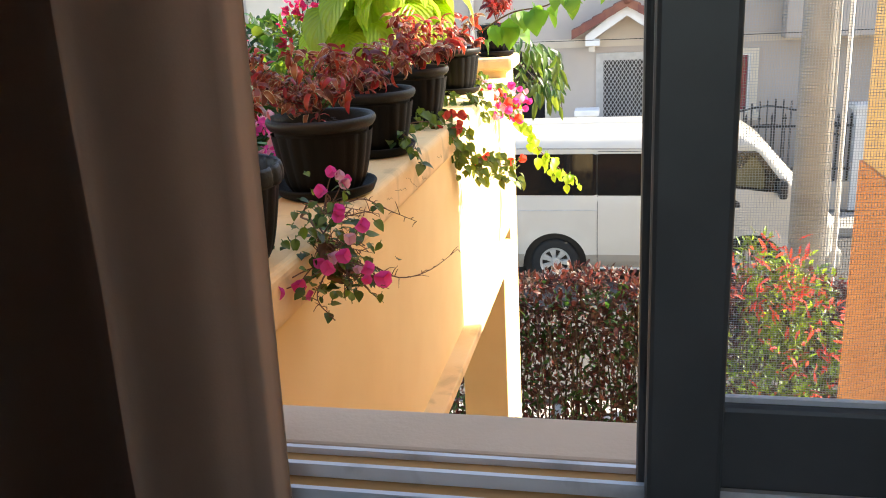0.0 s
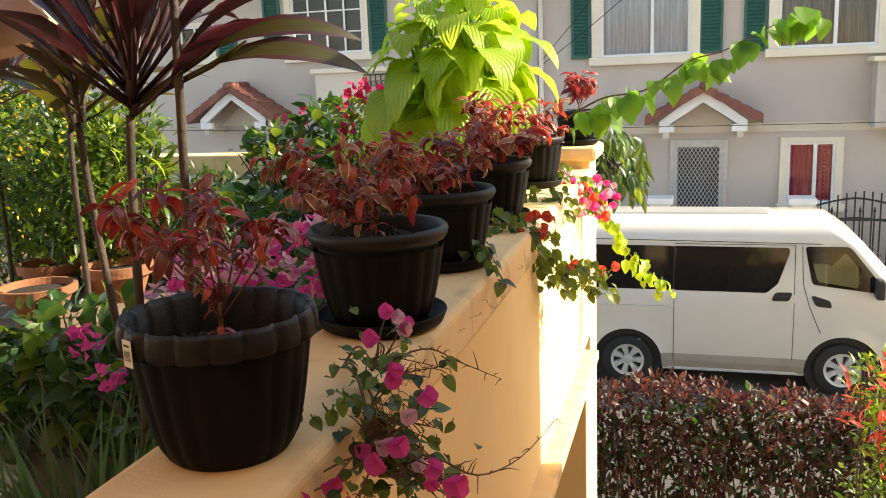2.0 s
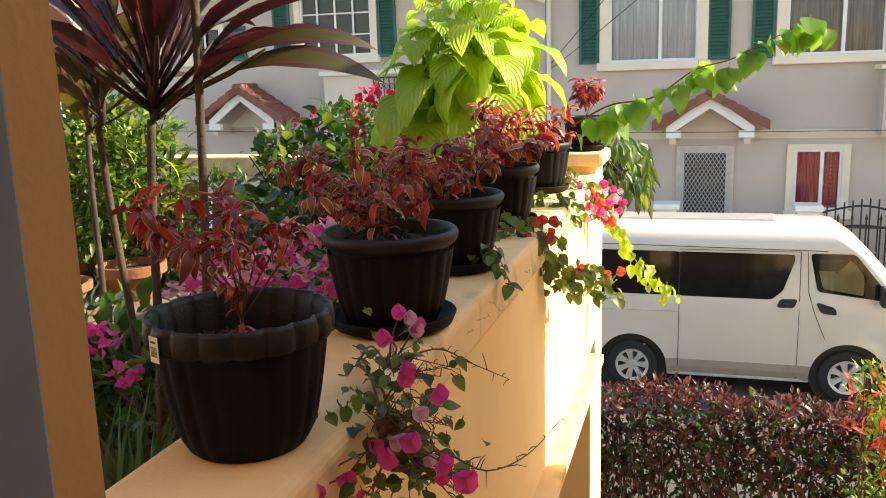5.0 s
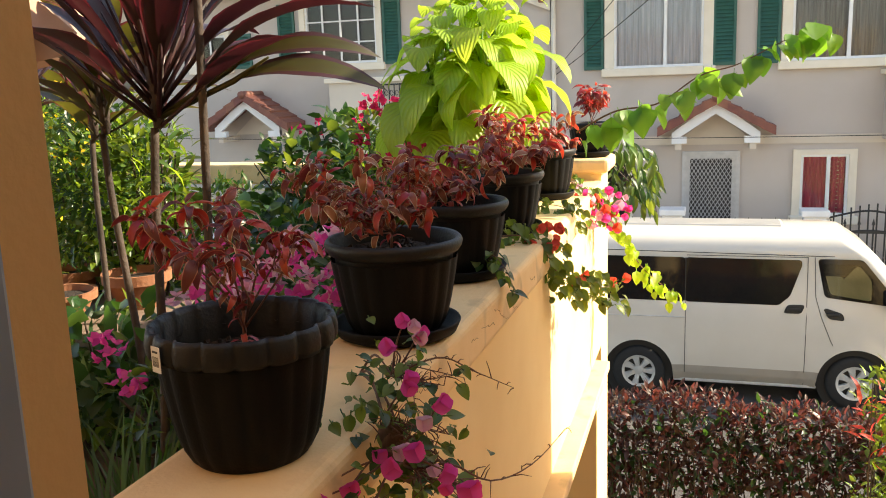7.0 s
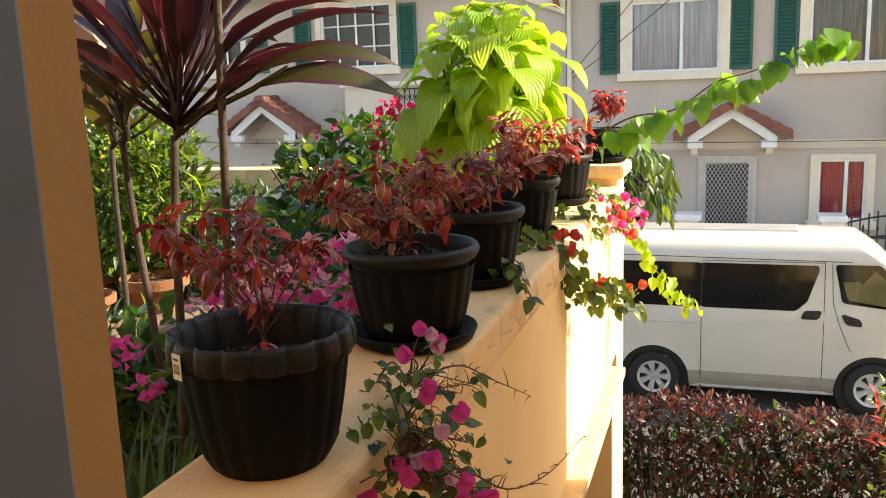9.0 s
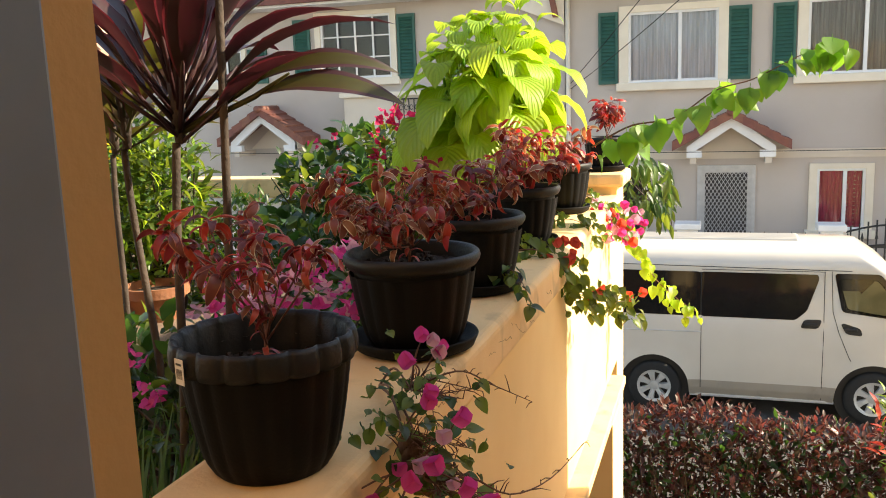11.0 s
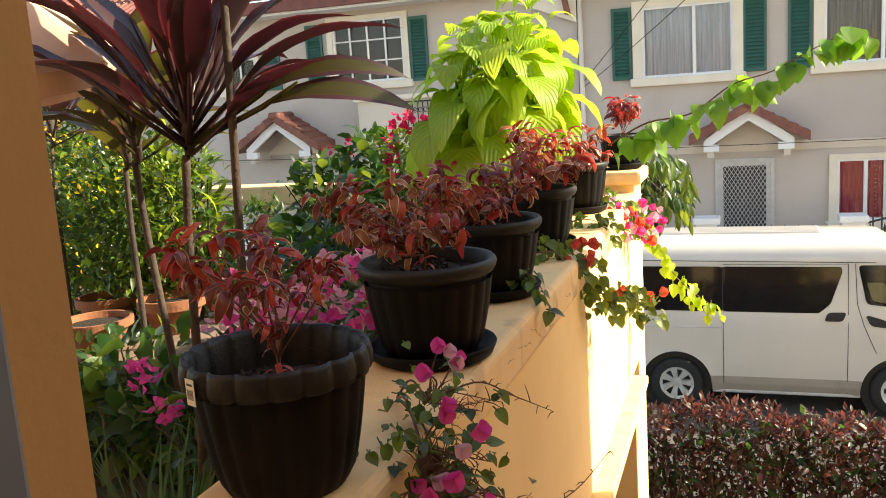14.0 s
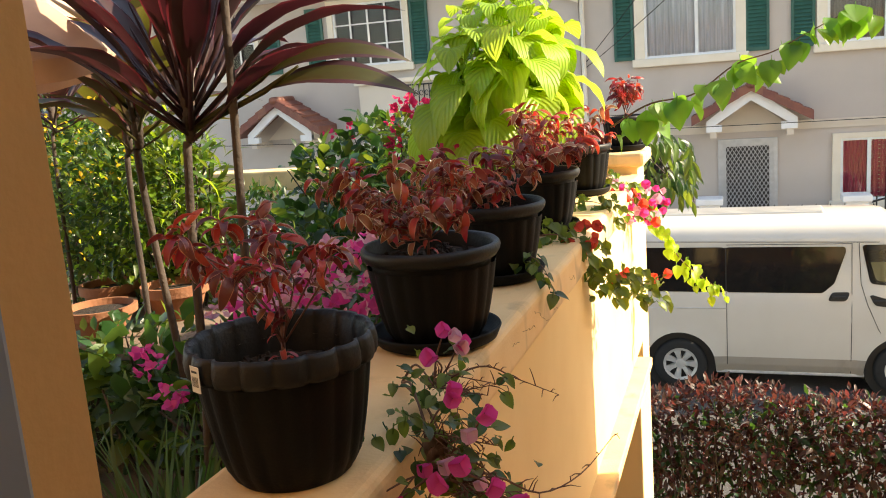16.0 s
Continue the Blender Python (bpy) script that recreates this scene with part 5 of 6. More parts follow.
cordyline((-1.23, 1.60, 3.0), (-1.125, 1.6, 3.985), 40, CORD, 1, 1.0, (0.05, 0.98), 0.13, (((0.86, 0.02, 0.46), 1.08), ((0.90, -0.06, 0.33), 1.1)))
cordyline((-1.42, 1.85, 3.0), (-1.50, 1.9, 3.96), 22, CORD2, 2, 1.0, (0.1, 1.05), 0.16, label="slim cordyline with olive and wine-red leaves")
cordyline((-1.08, 1.58, 3.0), (-0.945, 1.58, 4.85), 16, CORD, 3, 0.9, (0.3, 1.4), 0.12, label="taller cordyline with a bare ringed grey trunk")
cordyline((-1.95, 2.35, 3.0), (-1.90, 2.35, 3.92), 20, CORD2, 4, 1.0, (0.1, 1.0), 0.14, label="cordyline with olive and red variegated leaves")
cordyline((-2.65, 3.1, 3.0), (-2.6, 3.1, 4.0), 16, CORD2, 5, 1.0, (0.1, 1.0), 0.14, label="cordyline with olive and red variegated leaves")

cordyline((-2.45, 2.55, 3.0), (-2.38, 2.55, 4.0), 18, CORD, 9, 0.75, (0.1, 1.3), 0.12, label="distant cordyline with wine-red leaves among the shrubs")

# ---- terracotta pots on the terrace ----
bench = thing("plant_bench", "low dark brown concrete plant bench in the garden bed", "bench", (-2.05, 2.48, 3.0))
part("slab", bevelled((-0.42, -0.26, 0.24), (0.42, 0.26, 0.30), 0.008), M["tile_floor"], bench)
for xx in (-0.34, 0.22):
    part("support", bevelled((xx, -0.2, 0.0), (xx + 0.12, 0.2, 0.24), 0.008), M["tile_floor"], bench)
for px, py, r0, h0 in ((-2.13, 2.36, 0.125, 0.10), (-1.97, 2.58, 0.12, 0.13), (-2.30, 2.62, 0.11, 0.12)):
    tp = thing("terracotta_pot", "weathered terracotta bowl with dry soil on the bench", "flower pot", (px, py, 3.30), "terracotta pots")
    part("body", Geo().lathe([(0, 0), (r0 * 0.62, 0), (r0 * 0.9, h0 * 0.7), (r0 * 1.02, h0 * 0.72), (r0 * 1.03, h0), (r0 * 0.92, h0), (r0 * 0.86, h0 * 0.7)], 40), M["terracotta"], tp, smooth=False)
    part("soil", Geo().lathe([(0, h0 * 0.80), (r0 * 0.88, h0 * 0.78)], 24), M["soil"], tp)
solid("stake", Geo().tube([(-2.26, 2.80, 3.0), (-2.25, 2.80, 3.3), (-2.255, 2.80, 3.50)], [0.016, 0.016, 0.014], 8), material("pale_cut_wood", (0.55, 0.45, 0.32), 0.8, scale=20), "pale cut wooden stake standing in the bed", "stake", smooth=True)

# cream garden umbrella
um = thing("garden_umbrella", "cream canvas garden umbrella behind the plants", "umbrella", (-1.88, 1.65, 2.985))
part("pole", Geo().tube([(0, 0, 0.015), (0, 0, 1.57)], 0.018, 10), M["white_paint"], um, smooth=True)
part("base", Geo().lathe([(0, 0.015), (0.2, 0.015), (0.2, 0.05), (0.05, 0.075), (0, 0.075)], 32), M["concrete"], um)
cn = Geo()
for k in range(8):
    a0, a1 = 2 * math.pi * k / 8, 2 * math.pi * (k + 1) / 8
    rows_ = []
    for i in range(6):
        u = i / 5
        row = []
        for j in range(5):
            a = a0 + (a1 - a0) * j / 4
            q = 0.52 * u * (1 - 0.05 * math.sin(math.pi * j / 4))
            row.append((q * math.cos(a), q * math.sin(a), 1.55 - 0.33 * u ** 1.3 - (0.03 * math.sin(math.pi * j / 4) * u)))
        rows_.append(row)
    flat = [p for r_ in rows_ for p in r_]
    cn.add(flat, [(i * 5 + j, i * 5 + j + 1, (i + 1) * 5 + j + 1, (i + 1) * 5 + j) for i in range(5) for j in range(4)])
    hem = [rows_[5][j] for j in range(5)]
    cn.add(hem + [(x, y, z - 0.05) for x, y, z in hem], [(j, j + 1, j + 6, j + 5) for j in range(4)])
part("canopy", cn, M["umbrella"], um, "cream scalloped canopy", smooth=True)

# ---- big bright-leaved plant behind the pots ----
gp = thing("broad_leaf_plant", "lush plant with large bright lime-green veined leaves", "plant", (-0.93, 3.42, 3.0))
part("pot", Geo().lathe([(0, 0), (0.13, 0), (0.18, 0.28), (0.195, 0.28), (0.195, 0.31), (0.17, 0.31), (0.165, 0.27), (0, 0.27)], 40), M["pot_black"], gp)
BIG = [leaf_mesh("leaf", 0.29, 0.175, (M["leaf_veined"],), segs=9, droop=d, fold=f, curl=c, widest=0.42, wave=0.10, stalk=0.035) for d, f, c in ((1.9, 0.25, 0.1), (2.3, 0.3, -0.2), (1.6, 0.2, 0.2), (2.6, 0.25, 0.1))]
gs = Geo()
g_ = random.Random(5)
tops = []
for k in range(13):
    a = k * 2.4
    q = 0.21 * math.sqrt((k + 0.3) / 13)
    e = Vector((0.035 + q * math.cos(a) * 1.0, q * math.sin(a), 1.34 - 0.15 * (q / 0.21) ** 2 + g_.uniform(-0.05, 0.05)))
    gs.tube([(0.02 * math.cos(a), 0.02 * math.sin(a), 0.27), (e.x * 0.5, e.y * 0.5, 0.75), e], [0.010, 0.008, 0.005], 7)
    tops.append(e)
part("stem", gs, M["leaf_vine"], gp, smooth=True)
for e in tops:
    for k in range(11):
        a = k * 2.4 + g_.uniform(-0.3, 0.3)
        lev = k / 11
        p = e + Vector((0, 0, 0.05 - 0.40 * lev)) + Vector((0.02 * math.cos(a), 0.02 * math.sin(a), 0))
        th = 0.45 + 1.25 * lev ** 0.6 + g_.uniform(-0.15, 0.15)
        d = Vector((math.sin(th) * math.cos(a), math.sin(th) * math.sin(a), math.cos(th) * (0.9 if k < 4 else 0.5)))
        sc = (0.55 + 0.45 * min(1, lev * 2.2)) * g_.uniform(0.8, 1.1)
        part("leaf", g_.choice(BIG), None, gp, m=Matrix.Translation(p) @ along(d, (0, 0, 1)) @ Matrix.Scale(sc, 4))

# ---- climbing vine reaching out over the street ----
HEART = [leaf_mesh("leaf", 0.15, 0.125, (M["leaf_vine"],), segs=7, droop=d, fold=f, curl=c, widest=0.33, stalk=0.025) for d, f, c in ((0.5, 0.25, 0.2), (0.9, 0.3, -0.2), (0.2, 0.15, 0.0))]
SMALLHEART = [leaf_mesh("leaf", 0.070, 0.055, (M["leaf_lime"],), segs=6, droop=d, fold=f, curl=c, widest=0.35, stalk=0.015) for d, f, c in ((0.5, 0.25, 0.2), (0.8, 0.3, -0.2))]
BUDLEAF = [leaf_mesh("leaf", 0.040, 0.029, (M["leaf_green"],), segs=5, droop=d, fold=f, curl=c, widest=0.38, stalk=0.006) for d, f, c in ((0.5, 0.25, 0.2), (0.9, 0.35, -0.3))]
NEARLEAF = [leaf_mesh("leaf", 0.038, 0.026, (M[mm],), segs=6, droop=d, fold=f, curl=c, widest=0.38, stalk=0.008) for mm, d, f, c in (("leaf_dark", 0.5, 0.25, 0.2), ("leaf_green", 0.9, 0.35, -0.3), ("leaf_green", 0.3, 0.2, 0.4))]


def curve(pts, n):
    """Points along a smooth line through a few places."""
    P = [Vector(p) for p in pts]
    P = [P[0] * 2 - P[1]] + P + [P[-1] * 2 - P[-2]]
    out = []
    m = len(P) - 3
    for i in range(n + 1):
        s = min(i / n * m, m - 1e-6)
        k = int(s)
        t = s - k
        a, b, c, d = P[k:k + 4]
        out.append(0.5 * ((2 * b) + (c - a) * t + (2 * a - 5 * b + 4 * c - d) * t * t + (3 * b - a - 3 * c + d) * t ** 3))
    return out


def trailing(name, label, category, pts, n, forms, seed, size=(0.8, 1.1), rad=0.0045, hang=0.6, taper=0.6, mat="twig", clump=1, spread=0.01):
    r = random.Random(seed)
    o = Vector(pts[0])
    t = thing(name, label, category, o)
    line = [p - o for p in curve(pts, 40)]
    part("stem", Geo().tube(line, [rad * (1 - 0.7 * i / 40) for i in range(41)], 6), M[mat], t, smooth=True)
    for k in range(n):
        u = (k + 0.5) / n
        i = min(39, int(u * 40))
        p = line[i].lerp(line[i + 1], u * 40 - i)
        ax = (line[i + 1] - line[i]).normalized()
        for c in range(clump):
            side = ax.cross(Vector((0, 0, 1))).normalized() * (1 if (k + c) % 2 else -1)
            d = side * r.uniform(0.3, 1.0) + ax * r.uniform(0.0, 0.6) + Vector((0, 0, -hang * r.uniform(0.5, 1.5))) + Vector([r.uniform(-0.3, 0.3) for _ in range(3)])
            sc = r.uniform(*size) * (1 - (1 - taper) * u)
            part("leaf", r.choice(forms), None, t, m=Matrix.Translation(p + Vector([r.uniform(-spread, spread) for _ in range(3)])) @ along(d, (r.uniform(-0.4, 0.4), r.uniform(-0.8, 0.0), 0.7)) @ Matrix.Scale(sc, 4))
    return t


trailing("vine", "long vine shoot with translucent heart-shaped green leaves", "vine",
         [(-0.52, 3.68, 3.84), (-0.36, 3.7, 3.925), (-0.18, 3.68, 3.955), (-0.02, 3.7, 4.06), (0.125, 3.73, 4.10), (0.267, 3.72, 4.17), (0.39, 3.72, 4.225), (0.46, 3.72, 4.24)], 54, HEART, 13, (0.55, 0.95), hang=1.2, taper=0.8, spread=0.03)
trailing("vine", "hanging shoot with yellow-green backlit leaves", "vine",
         [(-0.62, 4.12, 3.52), (-0.50, 4.2, 3.50), (-0.40, 4.25, 3.36), (-0.30, 4.27, 3.16), (-0.19, 4.28, 3.05), (-0.09, 4.28, 2.98)], 34, SMALLHEART, 14, (0.9, 1.4), hang=0.7, taper=0.6, clump=2, spread=0.035)

# flowers of three bracts
BL = {}
for key, mats in (("magenta", "petal_magenta"), ("pale", "petal_pale"), ("red", "petal_red"), ("hot", "petal_magenta")):
    g = Geo()
    for k in range(3):
        lm = leaf_mesh("b", 0.027, 0.040, (M[mats],), segs=7, droop=-0.4, fold=0.12, widest=0.45, wave=0.18)
        vs, fs = template(lm)
        bpy.data.meshes.remove(lm)
        m4 = Matrix.Rotation(2.094 * k, 4, "Z") @ Matrix.Rotation(radians(25), 4, "X")
        g.add([tuple(v) for v in vs], fs, 0, m4)
    BL[key] = g.mesh("bloom", M[mats], True)


def blooms(parent, origin, places, keys, seed, size=(0.8, 1.1)):
    r = random.Random(seed)
    for p in places:
        d = Vector((r.uniform(-0.2, 0.7), r.uniform(-1, -0.1), r.uniform(-0.3, 0.7)))
        part("bloom", BL[r.choice(keys)], None, parent, "", Matrix.Translation(Vector(p) - Vector(origin)) @ along(Vector((0.3, 0.2, 1)), d) @ Matrix.Rotation(r.uniform(0, 2), 4, "Z") @ Matrix.Scale(r.uniform(*size), 4))


# cascade over the coping, with red and magenta flowers
casc = trailing("bougainvillea", "trailing bougainvillea with small leaves and red bracts", "bougainvillea",
                [(-0.80, 2.72, 3.50), (-0.62, 2.72, 3.56), (-0.52, 2.8, 3.52), (-0.47, 2.88, 3.40), (-0.38, 2.98, 3.33), (-0.30, 3.1, 3.31)], 42, BUDLEAF, 15, (0.9, 1.5), 0.003, 0.5, 0.85, clump=6, spread=0.06)
r_ = random.Random(4)
blooms(casc, (-0.80, 2.72, 3.50), [(-0.51 + r_.uniform(-0.06, 0.06), 2.8 + r_.uniform(-0.06, 0.05), 3.54 + r_.uniform(-0.06, 0.05)) for _ in range(13)] + [(-0.40, 3.0, 3.37), (-0.31, 3.12, 3.32), (-0.27, 3.2, 3.32), (-0.43, 2.95, 3.36)], ["red"], 5)
trailing("bougainvillea", "small trailing shoot with green leaves beside a pot", "bougainvillea",
         [(-0.60, 2.22, 3.545), (-0.55, 2.20, 3.60), (-0.50, 2.16, 3.58), (-0.46, 2.12, 3.52)], 12, NEARLEAF, 16, (0.9, 1.4), 0.002, 0.4, 0.9, clump=2, spread=0.02)
cas2 = trailing("bougainvillea", "bougainvillea with a cluster of magenta bracts", "bougainvillea",
                [(-0.78, 3.95, 3.54), (-0.62, 3.98, 3.60), (-0.50, 4.05, 3.52), (-0.42, 4.1, 3.42)], 26, BUDLEAF, 17, (0.9, 1.4), 0.003, 0.4, 0.9, clump=3, spread=0.05)
blooms(cas2, (-0.78, 3.95, 3.54), [(-0.53 + r_.gauss(0, 0.07), 4.08 + r_.uniform(-0.12, 0.06), 3.44 + r_.gauss(0, 0.05)) for _ in range(46)] + [(-0.40 + r_.gauss(0, 0.03), 4.15, 3.44 + r_.gauss(0, 0.05)) for _ in range(14)], ["magenta", "pale", "magenta", "pale", "red"], 6, (0.9, 1.4))
trailing("bougainvillea", "leafy shoot at the foot of the sunlit pots", "bougainvillea",
         [(-0.70, 3.42, 3.535), (-0.60, 3.45, 3.56), (-0.52, 3.45, 3.54), (-0.45, 3.5, 3.48)], 22, BUDLEAF, 18, (0.9, 1.3), 0.0025, 0.4, 0.9, clump=3, spread=0.05)

# near bougainvillea hanging over the edge in front of the first pots
root = Vector((-0.60, 1.40, 3.535))
nb = thing("bougainvillea", "bougainvillea hanging over the coping with magenta bracts and bare twigs", "bougainvillea", root)
ends = [(-0.473, 1.30, 3.668), (-0.445, 1.29, 3.652), (-0.487, 1.27, 3.630), (-0.426, 1.18, 3.597), (-0.371, 1.16, 3.585), (-0.383, 1.07, 3.546), (-0.407, 1.05, 3.525), (-0.332, 1.05, 3.528), (-0.297, 1.05, 3.506),
        (-0.516, 1.05, 3.487), (-0.478, 1.05, 3.487), (-0.524, 1.00, 3.482)]
n_ = random.Random(8)
tg = Geo()
hubs = [Vector((-0.50, 1.30, 3.57)), Vector((-0.48, 1.20, 3.53)), Vector((-0.44, 1.14, 3.50)), Vector((-0.40, 1.12, 3.49))]
for h in hubs:
    q = curve([root, root.lerp(h, 0.5) + Vector((0, 0, 0.035)), h], 10)
    tg.tube([p - root for p in q], [0.0026 - 0.0001 * i for i in range(11)], 6)
for e in ends:
    e = Vector(e)
    h = min(hubs, key=lambda v: (v - e).length)
    q = curve([h, h.lerp(e, 0.5) + Vector((n_.uniform(-0.02, 0.02), n_.uniform(-0.02, 0.02), n_.uniform(-0.005, 0.02))), e], 8)
    tg.tube([p - root for p in q], [0.0022 - 0.00012 * i for i in range(9)], 5)
# long bare twigs with thorny forks
sprigs = [[h, h + Vector((n_.uniform(0.01, 0.05), n_.uniform(-0.05, 0.03), n_.uniform(-0.01, 0.03))), h + Vector((n_.uniform(0.05, 0.12), n_.uniform(-0.08, 0.06), n_.uniform(-0.05, 0.03)))] for h in hubs for _ in range(5)]
for path in (*sprigs, [hubs[0], (-0.42, 1.32, 3.60), (-0.37, 1.36, 3.565), (-0.31, 1.40, 3.525)], [hubs[3], (-0.34, 1.10, 3.515), (-0.29, 1.14, 3.475), (-0.25, 1.25, 3.455), (-0.22, 1.42, 3.45)],
             [hubs[2], (-0.42, 1.0, 3.48), (-0.38, 0.98, 3.44)]):
    q = curve(path, 16)
    tg.tube([p - root for p in q], [0.0022 - 0.0001 * i for i in range(17)], 5)
    for k in range(3, 17):
        b = q[k] - root
        d = Vector((n_.uniform(-1, 1), n_.uniform(-1, 1), n_.uniform(-0.7, 1.0))).normalized() * n_.uniform(0.006, 0.035)
        tg.tube([b, b + d * 0.5 + Vector((0, 0, 0.003)), b + d], [0.0012, 0.0009, 0.0005], 4)
part("twig", tg, M["twig"], nb, "thin brown thorny twigs", smooth=True)
blooms(nb, root, ends, ["magenta"], 7, (0.7, 0.95))
blooms(nb, root, [(-0.442, 1.285, 3.645), (-0.455, 1.3, 3.66), (-0.535, 1.02, 3.475), (-0.505, 1.0, 3.49), (-0.43, 1.19, 3.61), (-0.41, 1.08, 3.54), (-0.45, 1.10, 3.52), (-0.39, 1.13, 3.565)], ["pale", "magenta"], 9, (0.6, 0.8))
blooms(nb, root, [(-0.335, 1.06, 3.50), (-0.36, 1.08, 3.515), (-0.45, 1.02, 3.478)], ["magenta", "pale"], 10, (0.5, 0.65))
for k in range(190):
    h = n_.choice(hubs)
    p = h - root + Vector((n_.gauss(0.01, 0.048), n_.gauss(0, 0.055), n_.gauss(0.005, 0.04)))
    d = Vector((n_.uniform(-0.4, 1), n_.uniform(-1, 0.6), n_.uniform(-0.9, 0.5)))
    part("leaf", n_.choice(NEARLEAF), None, nb, m=Matrix.Translation(p) @ along(d, (n_.uniform(0, 0.6), n_.uniform(-0.8, 0.2), 0.8)) @ Matrix.Scale(n_.uniform(0.5, 1.0), 4))
dry = leaf_mesh("dry_leaf", 0.05, 0.045, (material("dry_brown_leaf", (0.20, 0.11, 0.06), 0.8, color2=(0.12, 0.06, 0.035), scale=20, bump=0.4),), droop=1.6, fold=0.6, curl=0.8)
for k in range(5):
    part("dry_leaf", dry, None, nb, "curled dry brown leaf", m=Matrix.Translation(Vector((-0.46 + 0.012 * k, 1.16 - 0.01 * k, 3.545 - 0.012 * k)) - root) @ along((0.3 - 0.2 * k, -0.3, -0.8), (0.5, -0.7, 0.4)))

# ---- flower pots on the coping ----


def make_pot(name, at, r, h, scallop, label, saucer=True, tag=False, turn=0.0):
    """A ribbed plastic pot with a rim, soil and, where it has one, a saucer. r: the rim's radius."""
    t = thing(name, label, "flower pot", at, "pots on the parapet")
    base = 0.012 if saucer else 0.0
    rb = r * 0.64

    def ribs(i, a):
        return 1 + (0.016 * (abs(math.sin(a * 14)) ** 0.6) if 1 <= i <= 6 else 0)
    prof = [(0.0, base), (rb * 0.96, base), (rb, base + 0.006)]
    for k in range(1, 9):
        u = k / 8
        prof.append((rb + (r * 0.90 - rb) * u ** 0.58, base + 0.006 + (h * 0.80 - 0.006) * u))
    outer = Geo().lathe(prof, 160, shape=lambda i, a: 1 + (0.03 * (0.5 + 0.5 * math.cos(a * 20)) ** 0.5 if i >= 2 else 0))
    part("body", outer, M["pot_black"], t, smooth=True)
    z0, z1 = base + h * 0.825, base + h
    if scallop:
        lob = lambda i, a: 1.022 - 0.062 * (1 - abs(math.sin(a * 9))) ** 2.2
        rim = Geo().lathe([(r * 0.87, z0), (r * 0.965, z0 - 0.002), (r * 0.985, z0 + 0.006), (r * 0.99, z0 + h * 0.09), (r * 0.975, z1 - 0.006), (r * 0.955, z1 + 0.001), (r * 0.92, z1), (r * 0.885, z1 - 0.008), (r * 0.84, z1 - h * 0.45)], 198,
                          shape=lambda i, a: lob(i, a + 0.1) if i < 7 else 1)
    else:
        z0 = base + h * 0.86
        rim = Geo().lathe([(r * 0.88, z0 - 0.004), (r * 0.94, z0), (r * 0.985, z0 + h * 0.05), (r, z0 + h * 0.09), (r * 0.985, z1 - 0.003), (r * 0.95, z1 + 0.002), (r * 0.91, z1 - 0.001), (r * 0.88, z1 - 0.01), (r * 0.84, z1 - h * 0.3)], 72)
    # The rim's catch of light comes from this paler plastic.
    part("rim", rim, M["pot_rim_lit"], t, smooth=True)
    rnd = random.Random(int(at[1] * 100))
    s = Geo()
    zs = z1 - h * (0.30 if scallop else 0.16)
    n, m = 10, 40
    vs = [(0, 0, zs + 0.004)]
    for k in range(1, n + 1):
        for j in range(m):
            a = 2 * math.pi * j / m
            q = r * (0.85 if scallop else 0.865) * k / n
            vs.append((q * math.cos(a), q * math.sin(a), zs + 0.006 * noise.noise((q * 40 * math.cos(a), q * 40 * math.sin(a), at[1])) + rnd.uniform(-0.0015, 0.0015)))
    fs = [(0, 1 + j, 1 + (j + 1) % m) for j in range(m)]
    for k in range(n - 1):
        for j in range(m):
            a, b = 1 + k * m + j, 1 + k * m + (j + 1) % m
            fs.append((a, a + m, b + m, b))
    part("soil", s.add(vs, fs), M["soil"], t, "dark crumbly potting soil")
    bits = Geo()
    for k in range(70):
        a, q = rnd.uniform(0, 6.28), r * 0.8 * math.sqrt(rnd.random())
        e = rnd.uniform(0.003, 0.008)
        bits.box((-e, -e * 0.7, -e * 0.4), (e, e * 0.7, e * 0.5), m=Matrix.Translation((q * math.cos(a), q * math.sin(a), zs + 0.004)) @ Euler((rnd.uniform(0, 3), rnd.uniform(0, 3), a)).to_matrix().to_4x4())
    tagged(part("crumbly_soil", bits, M["soil"], t), kind="stuff")
    if saucer:
        rs = r * 0.94
        part("saucer", Geo().lathe([(0, 0), (rs * 0.8, 0), (rs * 0.93, 0.008), (rs, 0.03), (rs * 0.985, 0.034), (rs * 0.955, 0.03), (rs * 0.88, 0.011), (0, 0.011)], 72), M["pot_black"], t, "black plastic saucer", smooth=True)
    if tag:
        a = radians(246)
        c = Vector((math.cos(a), math.sin(a), 0)) * (r * 1.012 + 0.003)
        m4 = Matrix.Translation((c.x, c.y, base + h * 0.875)) @ Matrix.Rotation(a, 4, "Z") @ Matrix.Rotation(radians(90), 4, "Y")
        st = part("sticker", Geo().box((-0.018, -0.010, 0.0), (0.018, 0.010, 0.0008)), M["paper"], t, "small white price sticker", m=m4)
        lines = Geo()
        for k in range(6):
            lines.box((-0.004, -0.007 + k * 0.0025, 0.0008), (0.010, -0.006 + k * 0.0025, 0.0011))
        lines.box((-0.012, -0.007, 0.0008), (-0.009, 0.006, 0.0011))
        part("print", lines, M["ink"], st)
    t.rotation_euler = (0, 0, radians(turn))
    return t


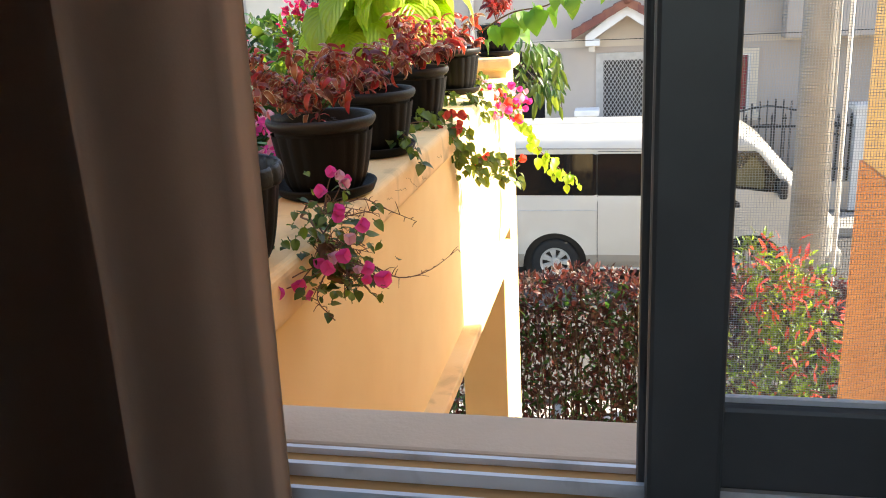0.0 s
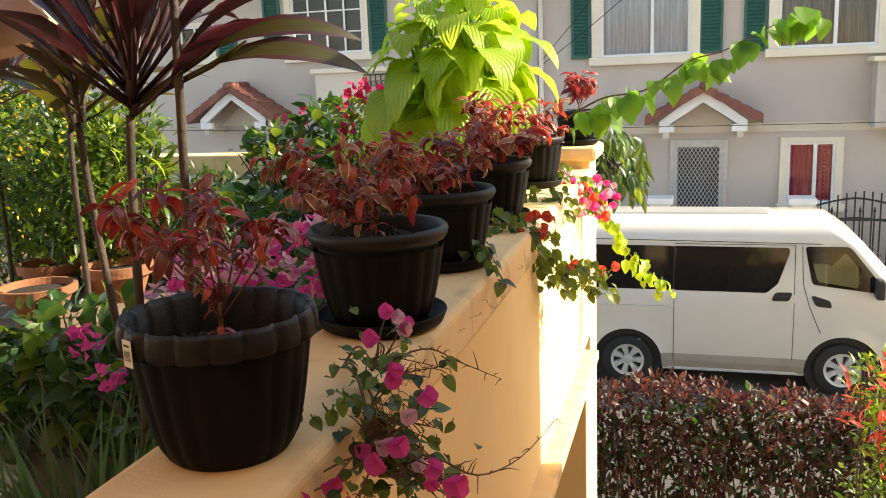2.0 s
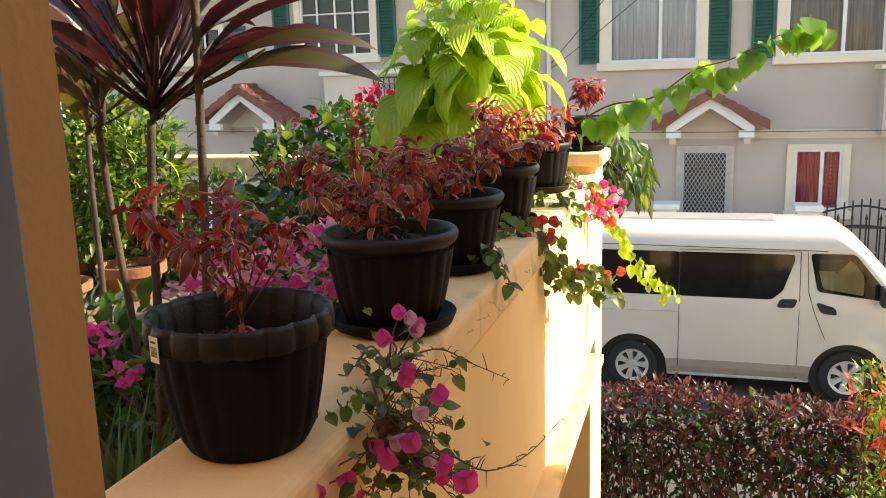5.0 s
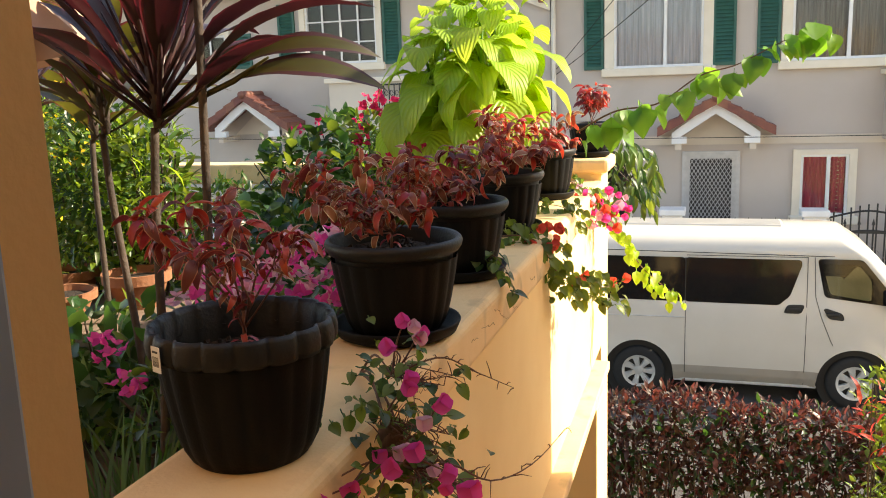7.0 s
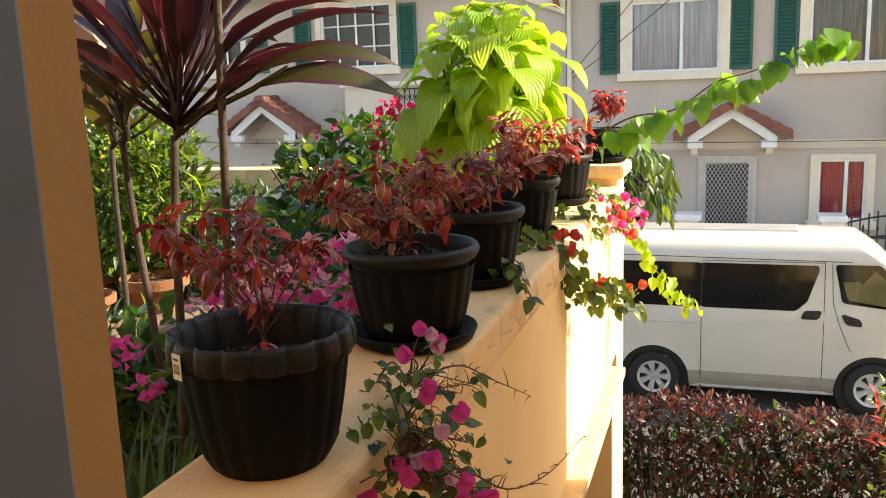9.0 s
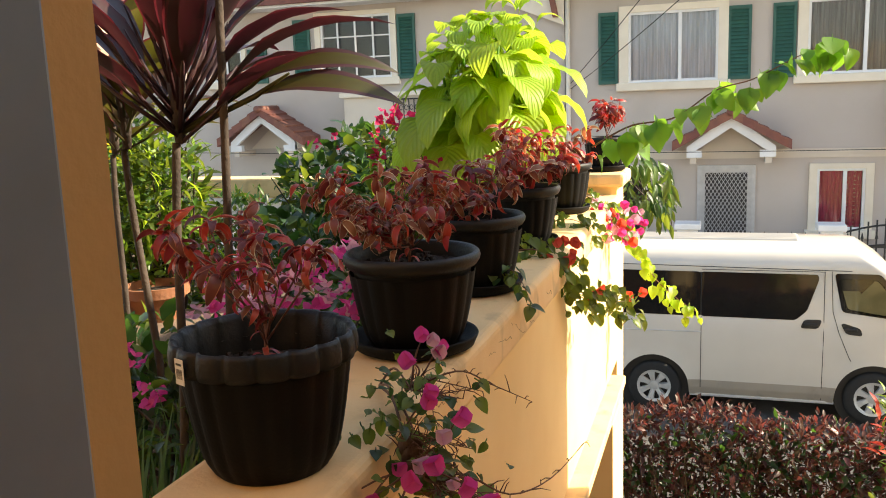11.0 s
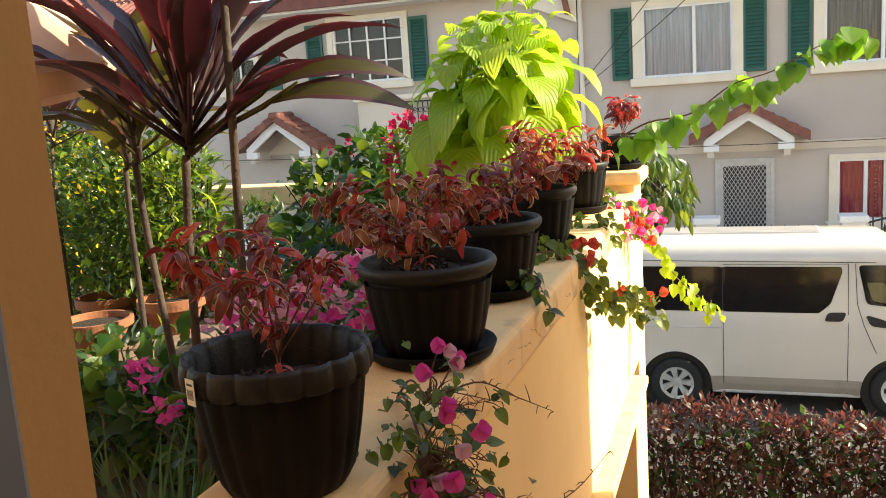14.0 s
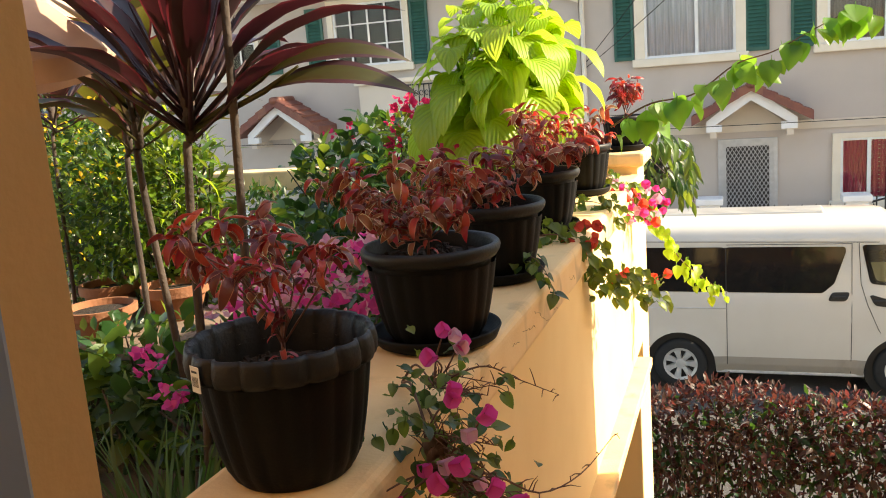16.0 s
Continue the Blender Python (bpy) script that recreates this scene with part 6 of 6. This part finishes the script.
Z = CAP_TOP
make_pot("flower_pot", (-0.632, 1.052, Z), 0.1355, 0.203, True, "black plastic pot with a scalloped rim and price sticker", saucer=False, tag=True)
make_pot("flower_pot", (-0.625, 1.672, Z), 0.1475, 0.20, False, "black ribbed plastic pot on a saucer", turn=20)
make_pot("flower_pot", (-0.652, 2.25, Z), 0.147, 0.20, False, "black ribbed plastic pot on a saucer in the row", turn=50)
make_pot("flower_pot", (-0.676, 2.97, Z), 0.142, 0.205, False, "black ribbed plastic pot with red foliage above", turn=80)
make_pot("flower_pot", (-0.690, 3.90, Z), 0.138, 0.215, False, "black ribbed plastic pot catching the sun", turn=10)
make_pot("flower_pot", (-0.60, 4.77, 3.645), 0.122, 0.175, False, "grey-black ribbed pot on the parapet's end post", turn=35)

# ---- red-leaved plants in the pots ----
red_leaf = [leaf_mesh("leaf", 0.100, 0.030, (M["leaf_red"], M["leaf_margin"]), droop=d, fold=f, margin=0.86, curl=c, wave=0.15) for d, f, c in ((1.9, -0.35, 0.3), (2.5, 0.5, -0.5), (1.5, -0.5, 0.3), (2.1, 0.3, 0.8))]
red_dark = [leaf_mesh("leaf", 0.096, 0.033, (M["leaf_maroon"], M["leaf_margin"]), droop=d, fold=f, margin=0.86, curl=c, wave=0.15) for d, f, c in ((1.8, -0.45, 0.4), (2.3, 0.5, -0.6))]
red_pale = [leaf_mesh("leaf", 0.085, 0.034, (M["leaf_rust"], M["leaf_cream"]), droop=d, fold=f, margin=0.80, curl=c, wave=0.25) for d, f, c in ((1.7, -0.4, 0.6), (2.4, 0.5, -0.7), (2.0, -0.2, 1.0))]


def red_plant(at, zsoil, height, reach, stems, per, seed, lean=(0, 0), size=1.0, pale=0.3, low=0.62):
    """Thin stems from one foot, each with a whorl of arching red leaves at its top and a few below."""
    r = random.Random(seed)
    t = thing("red_leaf_plant", "red variegated foliage plant with cream leaf edges in a pot", "potted plant", (at[0], at[1], zsoil), "red-leaved plants")
    g = Geo()
    g.tube([(0, 0, -0.02), (0.004, 0.002, height * 0.35)], [0.0036, 0.003], 6)
    tops = []
    for k in range(stems):
        a = 2 * math.pi * (k + r.uniform(-0.3, 0.3)) / stems
        q = reach * (0.25 + 0.75 * math.sqrt(r.random())) if k else 0.02
        hz = height * r.uniform(low, 1.0)
        p1 = Vector((0.004, 0.002, height * r.uniform(0.2, 0.36)))
        p3 = Vector((q * math.cos(a) * 0.8 + lean[0], q * math.sin(a) * 0.8 + lean[1], hz))
        p2 = p1.lerp(p3, 0.55) + Vector((r.uniform(-0.02, 0.02), r.uniform(-0.02, 0.02), r.uniform(-0.02, 0.02)))
        g.tube([p1, p2, p3], [0.0018, 0.0015, 0.0011], 5)
        tops.append((p1, p2, p3))
    part("stem", g, M["stem_red"], t, smooth=True)
    for k in range(5):
        a = k * 2.4 + seed
        p = Vector((0.003 * math.cos(a), 0.003 * math.sin(a), height * r.uniform(0.08, 0.3)))
        part("leaf", r.choice(red_leaf), None, t, m=Matrix.Translation(p) @ along((math.cos(a), math.sin(a), r.uniform(0.1, 0.6)), (0, 0, 1)) @ Matrix.Scale(size * r.uniform(0.5, 0.8), 4))
    for p1, p2, p3 in tops:
        ax = (p3 - p2).normalized()
        for k in range(per):
            a = k * 2.4 + r.uniform(-0.4, 0.4)
            back = r.random() ** (1.6 if low < 0.7 else 2.6)
            p = p3.lerp(p2, 1.15 * back) + Vector((r.uniform(-0.012, 0.012), r.uniform(-0.012, 0.012), r.uniform(-0.008, 0.008)))
            side = ax.orthogonal().normalized()
            out = (Matrix.Rotation(a, 3, ax) @ side)
            d = (out + ax * r.uniform(-0.1, 0.7) + Vector((r.uniform(-0.6, 0.6), r.uniform(-0.6, 0.6), r.uniform(-0.2, 0.45)))).normalized()
            me = r.choice(red_pale) if r.random() < pale else r.choice(red_leaf if r.random() < 0.55 else red_dark)
            sc = size * r.uniform(0.5, 1.1) * (1.0 if back < 0.6 else 0.9)
            part("leaf", me, None, t, m=Matrix.Translation(p) @ along(d, Vector((r.uniform(-0.9, 0.9), r.uniform(-0.9, 0.9), 1))) @ Matrix.Scale(sc, 4))
    return t


red_plant((-0.632, 1.05), 3.662, 0.235, 0.14, 12, 17, 3, lean=(-0.02, 0.0), size=0.56, pale=0.2, low=0.72)
red_plant((-0.635, 1.68), 3.70, 0.215, 0.21, 20, 24, 4, lean=(-0.055, 0.0), size=0.60, pale=0.5, low=0.4)
red_plant((-0.665, 2.25), 3.70, 0.225, 0.22, 19, 22, 5, lean=(-0.02, 0.0), size=0.70, pale=0.4, low=0.3)
red_plant((-0.66, 2.96), 3.71, 0.25, 0.23, 18, 20, 6, lean=(0.02, 0.0), size=0.80, pale=0.3, low=0.25)
red_plant((-0.70, 3.90), 3.71, 0.24, 0.22, 14, 17, 7, lean=(0.0, 0.0), size=0.9, pale=0.3, low=0.3)
red_plant((-0.595, 4.77), 3.775, 0.255, 0.14, 9, 16, 8, lean=(0.02, 0), size=0.85, pale=0.0)
